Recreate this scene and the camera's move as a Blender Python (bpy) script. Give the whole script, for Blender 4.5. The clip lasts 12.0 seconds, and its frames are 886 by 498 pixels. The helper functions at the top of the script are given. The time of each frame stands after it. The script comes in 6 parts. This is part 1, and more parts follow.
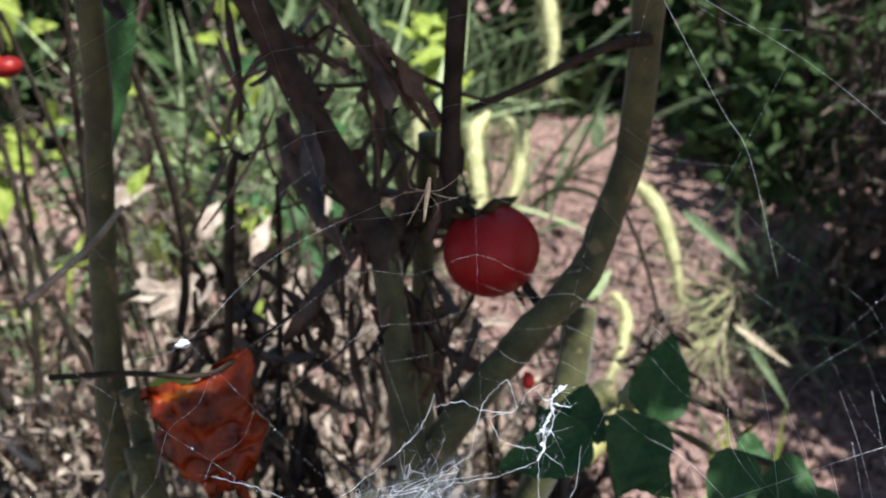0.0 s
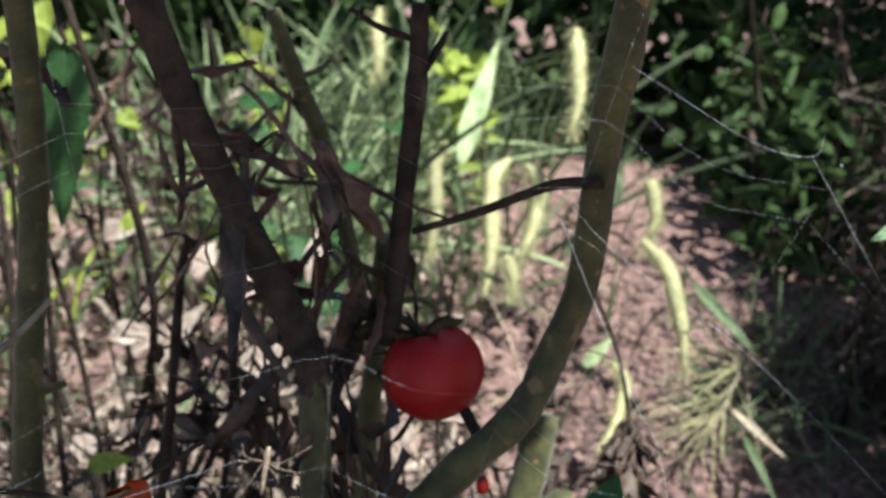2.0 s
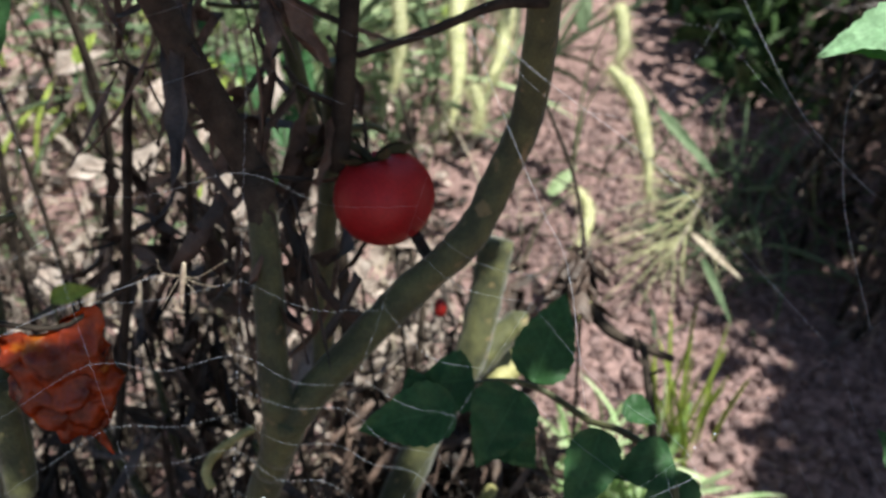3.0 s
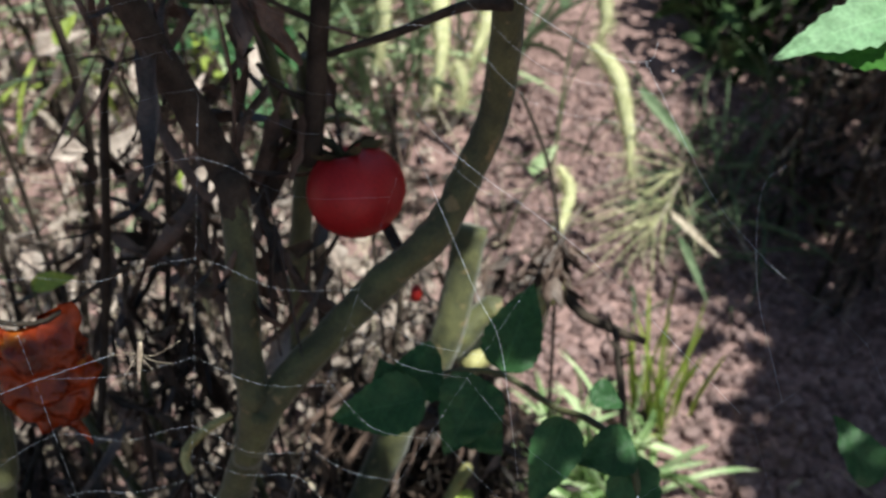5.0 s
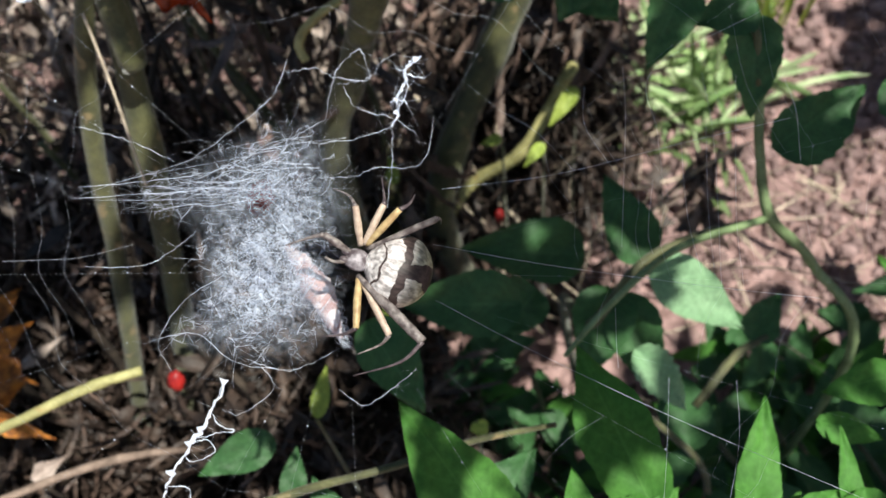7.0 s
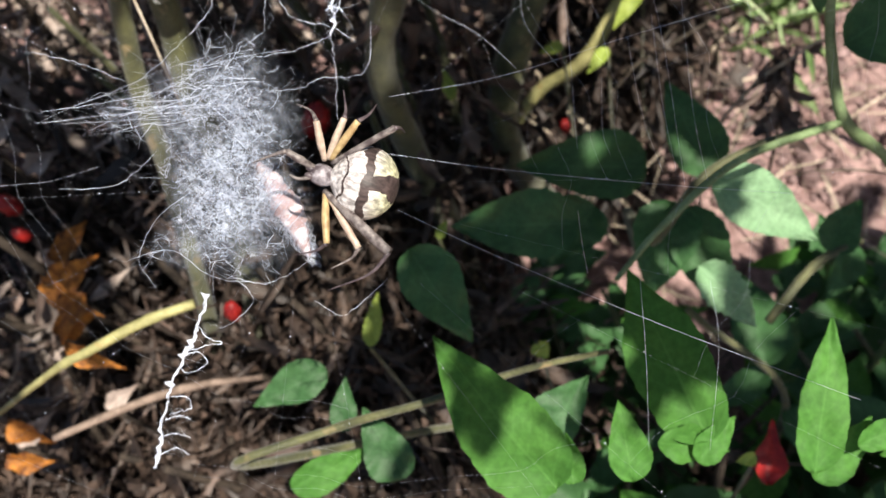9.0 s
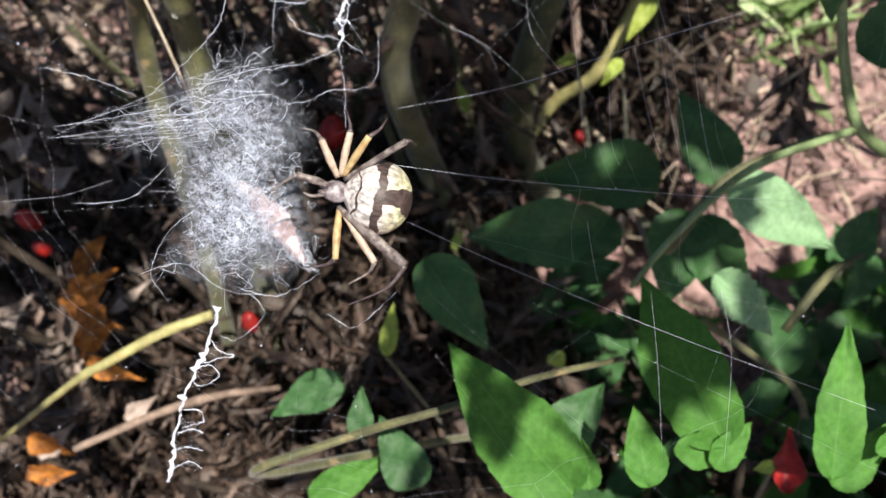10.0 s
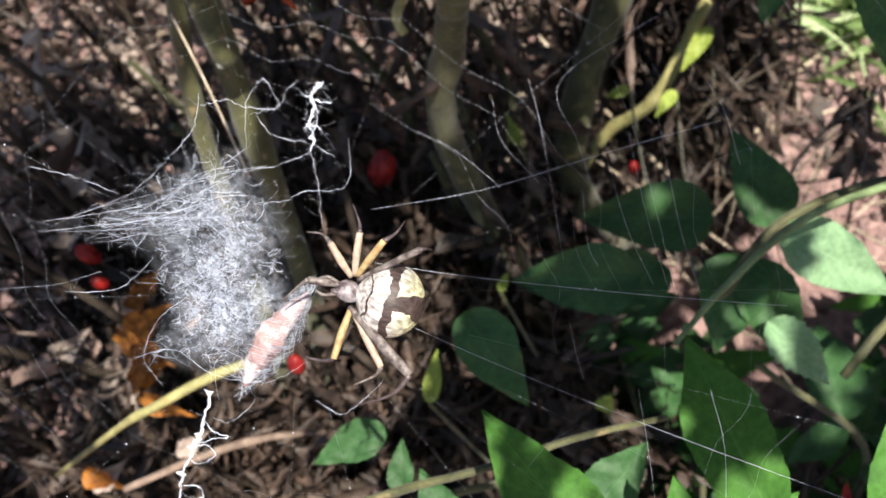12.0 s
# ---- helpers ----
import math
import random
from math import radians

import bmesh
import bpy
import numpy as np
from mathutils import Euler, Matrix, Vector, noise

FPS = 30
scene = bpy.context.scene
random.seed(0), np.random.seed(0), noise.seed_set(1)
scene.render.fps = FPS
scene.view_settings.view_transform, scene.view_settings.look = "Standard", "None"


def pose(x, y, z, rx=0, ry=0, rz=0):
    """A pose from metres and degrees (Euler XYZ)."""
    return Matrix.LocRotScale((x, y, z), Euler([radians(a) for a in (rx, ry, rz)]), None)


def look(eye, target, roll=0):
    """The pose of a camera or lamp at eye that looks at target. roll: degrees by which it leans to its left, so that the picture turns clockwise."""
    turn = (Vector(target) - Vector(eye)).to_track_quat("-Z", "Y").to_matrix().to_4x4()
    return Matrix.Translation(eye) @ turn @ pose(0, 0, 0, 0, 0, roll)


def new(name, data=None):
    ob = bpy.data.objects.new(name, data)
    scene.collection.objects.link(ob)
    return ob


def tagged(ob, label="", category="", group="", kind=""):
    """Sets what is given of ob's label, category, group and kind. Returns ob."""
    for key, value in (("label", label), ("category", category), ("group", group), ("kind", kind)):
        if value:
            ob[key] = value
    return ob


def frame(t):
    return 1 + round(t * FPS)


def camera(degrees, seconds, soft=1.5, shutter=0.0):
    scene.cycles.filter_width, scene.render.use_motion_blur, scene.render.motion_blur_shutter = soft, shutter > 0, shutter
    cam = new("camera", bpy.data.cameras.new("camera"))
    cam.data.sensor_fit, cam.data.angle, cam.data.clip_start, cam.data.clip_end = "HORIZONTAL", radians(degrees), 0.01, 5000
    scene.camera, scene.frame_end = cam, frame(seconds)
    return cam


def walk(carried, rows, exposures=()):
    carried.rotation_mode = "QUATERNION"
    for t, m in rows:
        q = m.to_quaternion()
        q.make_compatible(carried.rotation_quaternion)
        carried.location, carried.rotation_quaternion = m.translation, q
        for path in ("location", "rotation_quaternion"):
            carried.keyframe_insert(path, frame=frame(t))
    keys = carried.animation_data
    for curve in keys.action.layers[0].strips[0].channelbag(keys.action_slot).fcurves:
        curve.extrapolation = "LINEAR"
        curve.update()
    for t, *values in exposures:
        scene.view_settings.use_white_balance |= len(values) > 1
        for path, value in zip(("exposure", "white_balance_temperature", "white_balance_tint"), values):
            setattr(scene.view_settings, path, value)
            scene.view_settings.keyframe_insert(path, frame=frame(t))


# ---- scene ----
FIELD = 50.0
cam = camera(FIELD, 12.0, soft=1.5)
cam.data.dof.use_dof = True
cam.data.dof.focus_distance = 0.188
cam.data.dof.aperture_fstop = 26.0
PATH = (
    (0.0, look((-0.047, -0.026, 0.619), (-0.058, 1.794, -0.211), -4.0)),
    (0.5, look((-0.033, -0.007, 0.624), (-0.179, 1.789, -0.243), -6.3)),
    (1.0, look((-0.031, 0.01, 0.634), (-0.237, 1.676, -0.453), -4.8)),
    (1.5, look((-0.024, 0.015, 0.639), (-0.18, 1.664, -0.482), -2.8)),
    (2.0, pose(-0.0125, 0.0048, 0.6469, 66.45, 0.09, 2.56)),
    (2.5, pose(-0.0065, -0.0003, 0.6448, 65.50, -0.58, 0.54)),
    (3.0, pose(-0.0033, 0.0034, 0.6446, 56.41, 0.18, 0.76)),
    (5.0, pose(0.0038, 0.0009, 0.6568, 54.58, -0.13, 0.18)),
    (5.5, pose(0.0000, -0.0000, 0.6500, 50.00, -0.00, -0.00)),
    (6.0, pose(-0.0041, -0.0084, 0.6458, 41.43, 1.73, 1.06)),
    (6.5, pose(-0.0091, -0.0151, 0.6425, 37.18, 3.78, 2.35)),
    (7.0, pose(-0.0053, -0.0189, 0.6361, 33.96, 5.02, 2.45)),
    (7.5, pose(0.0003, -0.0144, 0.6307, 30.86, 6.66, 2.50)),
    (9.5, pose(0.0099, -0.0060, 0.6266, 28.43, 11.56, 3.74)),
    (10.0, pose(0.0101, -0.0092, 0.6275, 29.42, 11.94, 3.73)),
    (10.5, pose(0.0128, -0.0072, 0.6305, 29.58, 12.71, 3.77)),
    (11.0, pose(0.0113, -0.0047, 0.6284, 29.88, 13.33, 3.71)),
    (11.5, pose(0.0137, -0.0005, 0.6294, 29.86, 13.94, 4.40)),
    (12.0, pose(0.0183, 0.0067, 0.6305, 30.18, 15.39, 5.80)),
)
walk(cam, PATH, exposures=((0.0, 0.9, 6350, 4), (0.5, 0.85, 6350, 4), (1.5, 1.04, 6350, 4), (2.5, 0.78, 6300, 3), (3.2, 0.9, 6300, 3), (5.0, 0.75, 6250, 1), (6.0, 0.86, 6350, 2), (6.5, 1.04, 6400, 3), (7.0, 0.86, 6500, 5), (7.5, 0.82, 6500, 6), (9.5, 1.08, 6850, 10), (10.5, 1.06, 6850, 10), (12.0, 1.17, 6850, 10)))

# ---- light ----
SUN_WAY = Vector((0.36, -0.22, 0.9)).normalized()
sun_data = bpy.data.lights.new("sun", "SUN")
sun_data.energy, sun_data.angle, sun_data.color = 5.0, radians(0.53), (1.0, 0.965, 0.89)
sun = new("sun", sun_data)
sun.matrix_basis = look(SUN_WAY * 5, (0, 0, 0))
world = bpy.data.worlds.new("sky")
scene.world = world
world.use_nodes = True
sky = world.node_tree.nodes.new("ShaderNodeTexSky")
sky.sky_type, sky.sun_disc = "NISHITA", False
sky.sun_elevation = math.asin(SUN_WAY.z)
sky.sun_rotation = math.atan2(SUN_WAY.x, SUN_WAY.y)
background = world.node_tree.nodes["Background"]
background.inputs["Strength"].default_value = 0.063
world.node_tree.links.new(sky.outputs["Color"], background.inputs["Color"])


# ---- materials ----
def material(name, light, dark, scale=60, rough=0.7, bump=0.3, through_light=0.0, vary=0.25, spec=0.3, fine=None, veins=False, patch=None, metal=0.0, fuzz=0.0):
    """Two tones mixed by noise at two scales, varied piece by piece; through_light: share of light that passes a thin sheet."""
    m = bpy.data.materials.new(name)
    m.use_nodes = True
    nt = m.node_tree
    n, link = nt.nodes, nt.links.new
    bsdf = n["Principled BSDF"]
    out = n["Material Output"]
    co = n.new("ShaderNodeTexCoord")
    big = n.new("ShaderNodeTexNoise")
    big.inputs["Scale"].default_value, big.inputs["Detail"].default_value = scale, 5
    small = n.new("ShaderNodeTexNoise")
    small.inputs["Scale"].default_value, small.inputs["Detail"].default_value = fine or scale * 9, 4
    for tex in (big, small):
        link(co.outputs["Object"], tex.inputs["Vector"])
    ramp = n.new("ShaderNodeValToRGB")
    ramp.color_ramp.elements[0].position, ramp.color_ramp.elements[1].position = 0.36, 0.66
    ramp.color_ramp.elements[0].color, ramp.color_ramp.elements[1].color = (*dark, 1), (*light, 1)
    link(big.outputs["Fac"], ramp.inputs["Fac"])
    colour = ramp.outputs["Color"]
    grain = n.new("ShaderNodeMix")
    grain.data_type, grain.blend_type = "RGBA", "OVERLAY"
    grain.inputs[0].default_value = 0.45
    link(colour, grain.inputs[6])
    link(small.outputs["Fac"], grain.inputs[7])
    colour = grain.outputs[2]
    if patch:
        spots = n.new("ShaderNodeTexNoise")
        spots.inputs["Scale"].default_value, spots.inputs["Detail"].default_value = patch[1], 3
        link(co.outputs["Object"], spots.inputs["Vector"])
        cut = n.new("ShaderNodeMapRange")
        cut.inputs["From Min"].default_value, cut.inputs["From Max"].default_value = patch[2], patch[2] + 0.08
        link(spots.outputs["Fac"], cut.inputs["Value"])
        lay = n.new("ShaderNodeMix")
        lay.data_type = "RGBA"
        link(cut.outputs["Result"], lay.inputs[0])
        link(colour, lay.inputs[6])
        lay.inputs[7].default_value = (*patch[0], 1)
        colour = lay.outputs[2]
    if veins:
        split = n.new("ShaderNodeSeparateXYZ")
        link(co.outputs["UV"], split.inputs[0])

        def calc(op, a, b=None):
            node = n.new("ShaderNodeMath")
            node.operation = op
            for k, v in enumerate((a, b)):
                if v is None:
                    continue
                if isinstance(v, (int, float)):
                    node.inputs[k].default_value = v
                else:
                    link(v, node.inputs[k])
            return node.outputs[0]
        aside = calc("ABSOLUTE", calc("SUBTRACT", split.outputs[0], 0.5))
        along = calc("SUBTRACT", split.outputs[1], calc("MULTIPLY", aside, 0.55))
        wave = calc("POWER", calc("ABSOLUTE", calc("COSINE", calc("MULTIPLY", along, 26.0))), 24.0)
        rib = calc("LESS_THAN", aside, 0.018)
        vein = calc("MULTIPLY", calc("MAXIMUM", calc("MULTIPLY", wave, 0.45), rib), 0.17)
        pale = n.new("ShaderNodeMix")
        pale.data_type = "RGBA"
        link(vein, pale.inputs[0])
        link(colour, pale.inputs[6])
        pale.inputs[7].default_value = (*[min(1, 1.7 * c + 0.03) for c in light], 1)
        colour = pale.outputs[2]
    if vary:
        info = n.new("ShaderNodeObjectInfo")
        geo = n.new("ShaderNodeNewGeometry")
        both = n.new("ShaderNodeMath")
        both.operation = "ADD"
        link(info.outputs["Random"], both.inputs[0])
        link(geo.outputs["Random Per Island"], both.inputs[1])
        span = n.new("ShaderNodeMapRange")
        span.inputs["From Max"].default_value = 2.0
        span.inputs["To Min"].default_value, span.inputs["To Max"].default_value = 1 - 1.6 * vary, 1 + 1.6 * vary
        link(both.outputs[0], span.inputs["Value"])
        hsv = n.new("ShaderNodeHueSaturation")
        link(span.outputs["Result"], hsv.inputs["Value"])
        link(colour, hsv.inputs["Color"])
        colour = hsv.outputs["Color"]
    link(colour, bsdf.inputs["Base Color"])
    bsdf.inputs["Roughness"].default_value = rough
    bsdf.inputs["Specular IOR Level"].default_value = spec
    bsdf.inputs["Metallic"].default_value = metal
    if fuzz:
        bsdf.inputs["Sheen Weight"].default_value = fuzz
    if bump:
        rise = n.new("ShaderNodeBump")
        rise.inputs["Strength"].default_value, rise.inputs["Distance"].default_value = bump, 0.25 / scale
        add = n.new("ShaderNodeMath")
        add.operation = "MULTIPLY_ADD"
        link(small.outputs["Fac"], add.inputs[0])
        add.inputs[1].default_value = 0.35
        link(big.outputs["Fac"], add.inputs[2])
        link(add.outputs[0], rise.inputs["Height"])
        link(rise.outputs["Normal"], bsdf.inputs["Normal"])
    if through_light:
        glow = n.new("ShaderNodeBsdfTranslucent")
        link(colour, glow.inputs["Color"])
        blend = n.new("ShaderNodeMixShader")
        blend.inputs[0].default_value = through_light
        link(bsdf.outputs[0], blend.inputs[1])
        link(glow.outputs[0], blend.inputs[2])
        link(blend.outputs[0], out.inputs["Surface"])
    return m


SOIL = material("soil", (0.34, 0.225, 0.21), (0.15, 0.092, 0.085), 110, 0.95, 1.0, vary=0.0, spec=0.1, fine=700)
CLOD = material("soil_clod", (0.32, 0.22, 0.21), (0.16, 0.105, 0.1), 90, 0.95, 0.8, vary=0.25, spec=0.1)
DRY = material("dry_leaf", (0.15, 0.1, 0.08), (0.035, 0.024, 0.02), 70, 0.45, 0.7, 0.06, 0.55, 0.5)
# dry leaf again, with the shade under the plants put into its colour
DRY_SHADED = material("dry_leaf_shaded", (0.075, 0.05, 0.038), (0.02, 0.014, 0.012), 80, 0.5, 0.7, 0.04, 0.6, 0.45)
DRY_PALE = material("dry_leaf_pale", (0.5, 0.42, 0.37), (0.24, 0.185, 0.16), 60, 0.8, 0.6, 0.15, 0.35, 0.2)
STRAW = material("straw", (0.56, 0.475, 0.37), (0.32, 0.255, 0.19), 120, 0.7, 0.4, 0.1, 0.3, 0.3)
BARK_GREEN = material("stem_green", (0.1, 0.1, 0.038), (0.045, 0.048, 0.02), 90, 0.6, 0.5, 0, 0.12, 0.35, patch=((0.2, 0.15, 0.07), 120, 0.62), fuzz=0.18)
BARK_DARK = material("stem_dark", (0.062, 0.047, 0.036), (0.026, 0.02, 0.016), 110, 0.85, 0.7, 0, 0.3, 0.2)
BARK_YELLOW = material("stem_yellow", (0.42, 0.39, 0.17), (0.24, 0.22, 0.09), 100, 0.6, 0.4, 0, 0.15, 0.35, patch=((0.3, 0.2, 0.08), 90, 0.64))
TOMATO = material("tomato_skin", (0.42, 0.014, 0.018), (0.33, 0.008, 0.012), 45, 0.48, 0.04, 0, 0.05, 0.4, fine=900)
CALYX = material("calyx", (0.08, 0.07, 0.03), (0.03, 0.025, 0.015), 150, 0.85, 0.5, 0, 0.2)
HUSK = material("shrivelled_skin", (0.42, 0.055, 0.01), (0.1, 0.01, 0.004), 85, 0.24, 0.9, 0.35, 0.05, 0.6, fine=300, patch=((0.56, 0.2, 0.02), 50, 0.59))
# light put into colour: a shaded green and a sunlit green for one foliage
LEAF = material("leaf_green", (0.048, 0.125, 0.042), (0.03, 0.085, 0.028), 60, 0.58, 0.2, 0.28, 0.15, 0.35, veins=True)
LEAF_SUNLIT = material("leaf_sunlit", (0.085, 0.225, 0.042), (0.055, 0.165, 0.03), 55, 0.62, 0.16, 0.35, 0.12, 0.18, veins=True)
LEAF_PALE = material("leaf_underside", (0.25, 0.4, 0.23), (0.16, 0.29, 0.15), 60, 0.65, 0.25, 0.25, 0.1, 0.25, veins=True)
STALK_PALE = material("stalk_pale", (0.2, 0.27, 0.13), (0.12, 0.17, 0.075), 90, 0.55, 0.3, 0.1, 0.1, 0.35)
LEAF_YELLOW = material("leaf_yellow", (0.4, 0.47, 0.09), (0.24, 0.32, 0.06), 60, 0.55, 0.3, 0.35, 0.2, 0.3)
TWIG = material("twig_bark", (0.26, 0.19, 0.15), (0.1, 0.07, 0.055), 110, 0.8, 0.6, 0, 0.2, 0.2)
LEAF_RUST = material("leaf_rust", (0.55, 0.21, 0.035), (0.12, 0.04, 0.015), 220, 0.6, 0.5, 0.35, 0.3, 0.3)
GRASS = material("grass_blade", (0.18, 0.225, 0.13), (0.085, 0.13, 0.065), 50, 0.55, 0.25, 0.3, 0.4, 0.3)
SEEDLING = material("seedling_blade", (0.3, 0.42, 0.17), (0.16, 0.27, 0.09), 50, 0.5, 0.25, 0.3, 0.25, 0.35)
GRASS_PALE = material("grass_pale", (0.52, 0.58, 0.36), (0.3, 0.42, 0.2), 50, 0.55, 0.25, 0.3, 0.2, 0.3)
FOXTAIL = material("foxtail", (0.7, 0.67, 0.42), (0.5, 0.5, 0.27), 120, 0.7, 0.3, 0.35, 0.25, 0.2)
WILD = material("far_foliage", (0.07, 0.12, 0.04), (0.03, 0.055, 0.02), 30, 0.65, 0.3, 0.2, 0.5, 0.25)
SILK = material("silk", (0.83, 0.88, 0.98), (0.72, 0.78, 0.92), 900, 0.3, 0, 0.3, 0.05, 0.7)
LEG_ORANGE = material("leg_orange", (0.52, 0.39, 0.2), (0.3, 0.19, 0.09), 600, 0.45, 0.2, 0.15, 0.1, 0.4)
LEG_PALE = material("leg_pale", (0.5, 0.4, 0.32), (0.33, 0.24, 0.19), 600, 0.45, 0.2, 0.15, 0.1, 0.4)
LEG_DARK = material("leg_dark", (0.11, 0.085, 0.09), (0.035, 0.024, 0.03), 500, 0.4, 0.2, 0, 0.1, 0.5)
LEG_GREY = material("leg_grey", (0.22, 0.19, 0.18), (0.06, 0.045, 0.045), 700, 0.5, 0.3, 0, 0.1, 0.4, fine=2500)
CARAPACE = material("carapace", (0.3, 0.27, 0.29), (0.06, 0.045, 0.05), 700, 0.6, 0.3, 0, 0.05, 0.3)
PREY = material("wrapped_prey", (0.5, 0.35, 0.34), (0.34, 0.22, 0.22), 260, 0.7, 0.8, 0.2, 0.05, 0.2, patch=((0.6, 0.53, 0.55), 300, 0.5))
RED_BIT = material("red_husk", (0.45, 0.025, 0.02), (0.2, 0.01, 0.012), 160, 0.4, 0.3, 0.2, 0.1, 0.4)


def abdomen_material():
    """White and pale yellow plates on a dark brown ground, in bands across the body."""
    m = material("abdomen", (0.62, 0.58, 0.57), (0.3, 0.265, 0.26), 420, 0.5, 0.25, 0, 0, 0.3, fine=2600)
    nt = m.node_tree
    n, link = nt.nodes, nt.links.new
    bsdf = n["Principled BSDF"]
    base = bsdf.inputs["Base Color"].links[0].from_socket
    co = n.new("ShaderNodeTexCoord")
    warp = n.new("ShaderNodeTexNoise")
    warp.inputs["Scale"].default_value, warp.inputs["Detail"].default_value = 300.0, 2.0
    link(co.outputs["Object"], warp.inputs["Vector"])
    where = n.new("ShaderNodeSeparateXYZ")
    link(co.outputs["Object"], where.inputs[0])

    def calc(op, a, b=0.0, c=0.0):
        node = n.new("ShaderNodeMath")
        node.operation = op
        for k, v in enumerate((a, b, c)):
            if isinstance(v, (int, float)):
                node.inputs[k].default_value = v
            else:
                link(v, node.inputs[k])
        return node.outputs[0]
    shift = calc("MULTIPLY", calc("SUBTRACT", warp.outputs["Fac"], 0.5), 0.0032)
    x, y = calc("ADD", where.outputs[0], shift), calc("ABSOLUTE", calc("ADD", where.outputs[1], shift))
    arch = calc("ADD", x, calc("MULTIPLY", calc("MULTIPLY", y, y), 60.0))
    thin = calc("LESS_THAN", calc("ABSOLUTE", calc("ADD", arch, 0.003)), 0.00022)
    ring = calc("LESS_THAN", calc("ABSOLUTE", calc("SUBTRACT", x, 0.0006)), 0.0009)
    saddle = calc("MULTIPLY", calc("GREATER_THAN", x, 0.0), calc("LESS_THAN", y, calc("ADD", 0.0009, calc("MULTIPLY", x, 0.22))))
    dark = calc("MAXIMUM", calc("MAXIMUM", thin, ring), saddle)
    cut = n.new("ShaderNodeMapRange")
    cut.inputs["From Min"].default_value, cut.inputs["From Max"].default_value = 1.0, 0.0
    link(dark, cut.inputs["Value"])
    lay = n.new("ShaderNodeMix")
    lay.data_type = "RGBA"
    link(cut.outputs["Result"], lay.inputs[0])
    stretch = n.new("ShaderNodeMapping")  # fine streaks along the body
    stretch.inputs["Scale"].default_value = (0.22, 1, 1)
    link(co.outputs["Object"], stretch.inputs["Vector"])
    streaks = n.new("ShaderNodeTexNoise")
    streaks.inputs["Scale"].default_value, streaks.inputs["Detail"].default_value = 1300.0, 3.0
    link(stretch.outputs["Vector"], streaks.inputs["Vector"])
    shade = n.new("ShaderNodeMapRange")
    shade.inputs["From Min"].default_value, shade.inputs["From Max"].default_value, shade.inputs["To Min"].default_value, shade.inputs["To Max"].default_value = 0.35, 0.62, 0.45, 1.25
    link(streaks.outputs["Fac"], shade.inputs["Value"])
    brown = n.new("ShaderNodeVectorMath")
    brown.operation = "SCALE"
    brown.inputs[0].default_value = (0.055, 0.038, 0.036)
    link(shade.outputs["Result"], brown.inputs["Scale"])
    link(brown.outputs["Vector"], lay.inputs[6])
    split = n.new("ShaderNodeSeparateXYZ")
    link(co.outputs["Object"], split.inputs[0])
    rear = n.new("ShaderNodeMapRange")
    rear.inputs["From Min"].default_value, rear.inputs["From Max"].default_value = 0.001, 0.005
    link(split.outputs[0], rear.inputs["Value"])
    tint = n.new("ShaderNodeMix")
    tint.data_type = "RGBA"
    link(rear.outputs["Result"], tint.inputs[0])
    link(base, tint.inputs[6])
    tint.inputs[7].default_value = (0.44, 0.43, 0.27, 1)
    plate = n.new("ShaderNodeVectorMath")
    plate.operation = "SCALE"
    link(tint.outputs[2], plate.inputs[0])
    link(shade.outputs["Result"], plate.inputs["Scale"])
    link(plate.outputs["Vector"], lay.inputs[7])
    link(lay.outputs[2], bsdf.inputs["Base Color"])
    return m


ABDOMEN = abdomen_material()


def film_material():
    """Fine silk film: mostly clear, with denser cloudy and fibrous places."""
    m = material("silk_film", (0.78, 0.85, 0.99), (0.68, 0.76, 0.92), 900, 0.5, 0, 0.4, 0, 0.3)
    n, link = m.node_tree.nodes, m.node_tree.links.new
    out = n["Material Output"]
    solid = out.inputs["Surface"].links[0].from_socket
    clear = n.new("ShaderNodeBsdfTransparent")
    co = n.new("ShaderNodeTexCoord")
    thick = n.new("ShaderNodeSeparateXYZ")  # the sheet's u runs from its open edge to its thickest place
    link(co.outputs["UV"], thick.inputs[0])
    total = thick.outputs[0]
    for scale, low, high in ((260.0, 0.3, 0.66), (900.0, 0.33, 0.7)):
        tex = n.new("ShaderNodeTexNoise")
        tex.inputs["Scale"].default_value, tex.inputs["Detail"].default_value, tex.inputs["Distortion"].default_value = scale, 4, 1.5
        link(co.outputs["Object"], tex.inputs["Vector"])
        span = n.new("ShaderNodeMapRange")
        span.inputs["From Min"].default_value, span.inputs["From Max"].default_value = low, high
        link(tex.outputs["Fac"], span.inputs["Value"])
        times = n.new("ShaderNodeMath")
        times.operation = "MULTIPLY"
        link(total, times.inputs[0])
        link(span.outputs["Result"], times.inputs[1])
        total = times.outputs[0]
    half = n.new("ShaderNodeMath")
    half.operation = "MULTIPLY"
    half.inputs[1].default_value = 1.05
    link(total, half.inputs[0])
    blend = n.new("ShaderNodeMixShader")
    link(half.outputs[0], blend.inputs[0])
    link(clear.outputs[0], blend.inputs[1])
    link(solid, blend.inputs[2])
    link(blend.outputs[0], out.inputs["Surface"])
    return m


FILM = film_material()


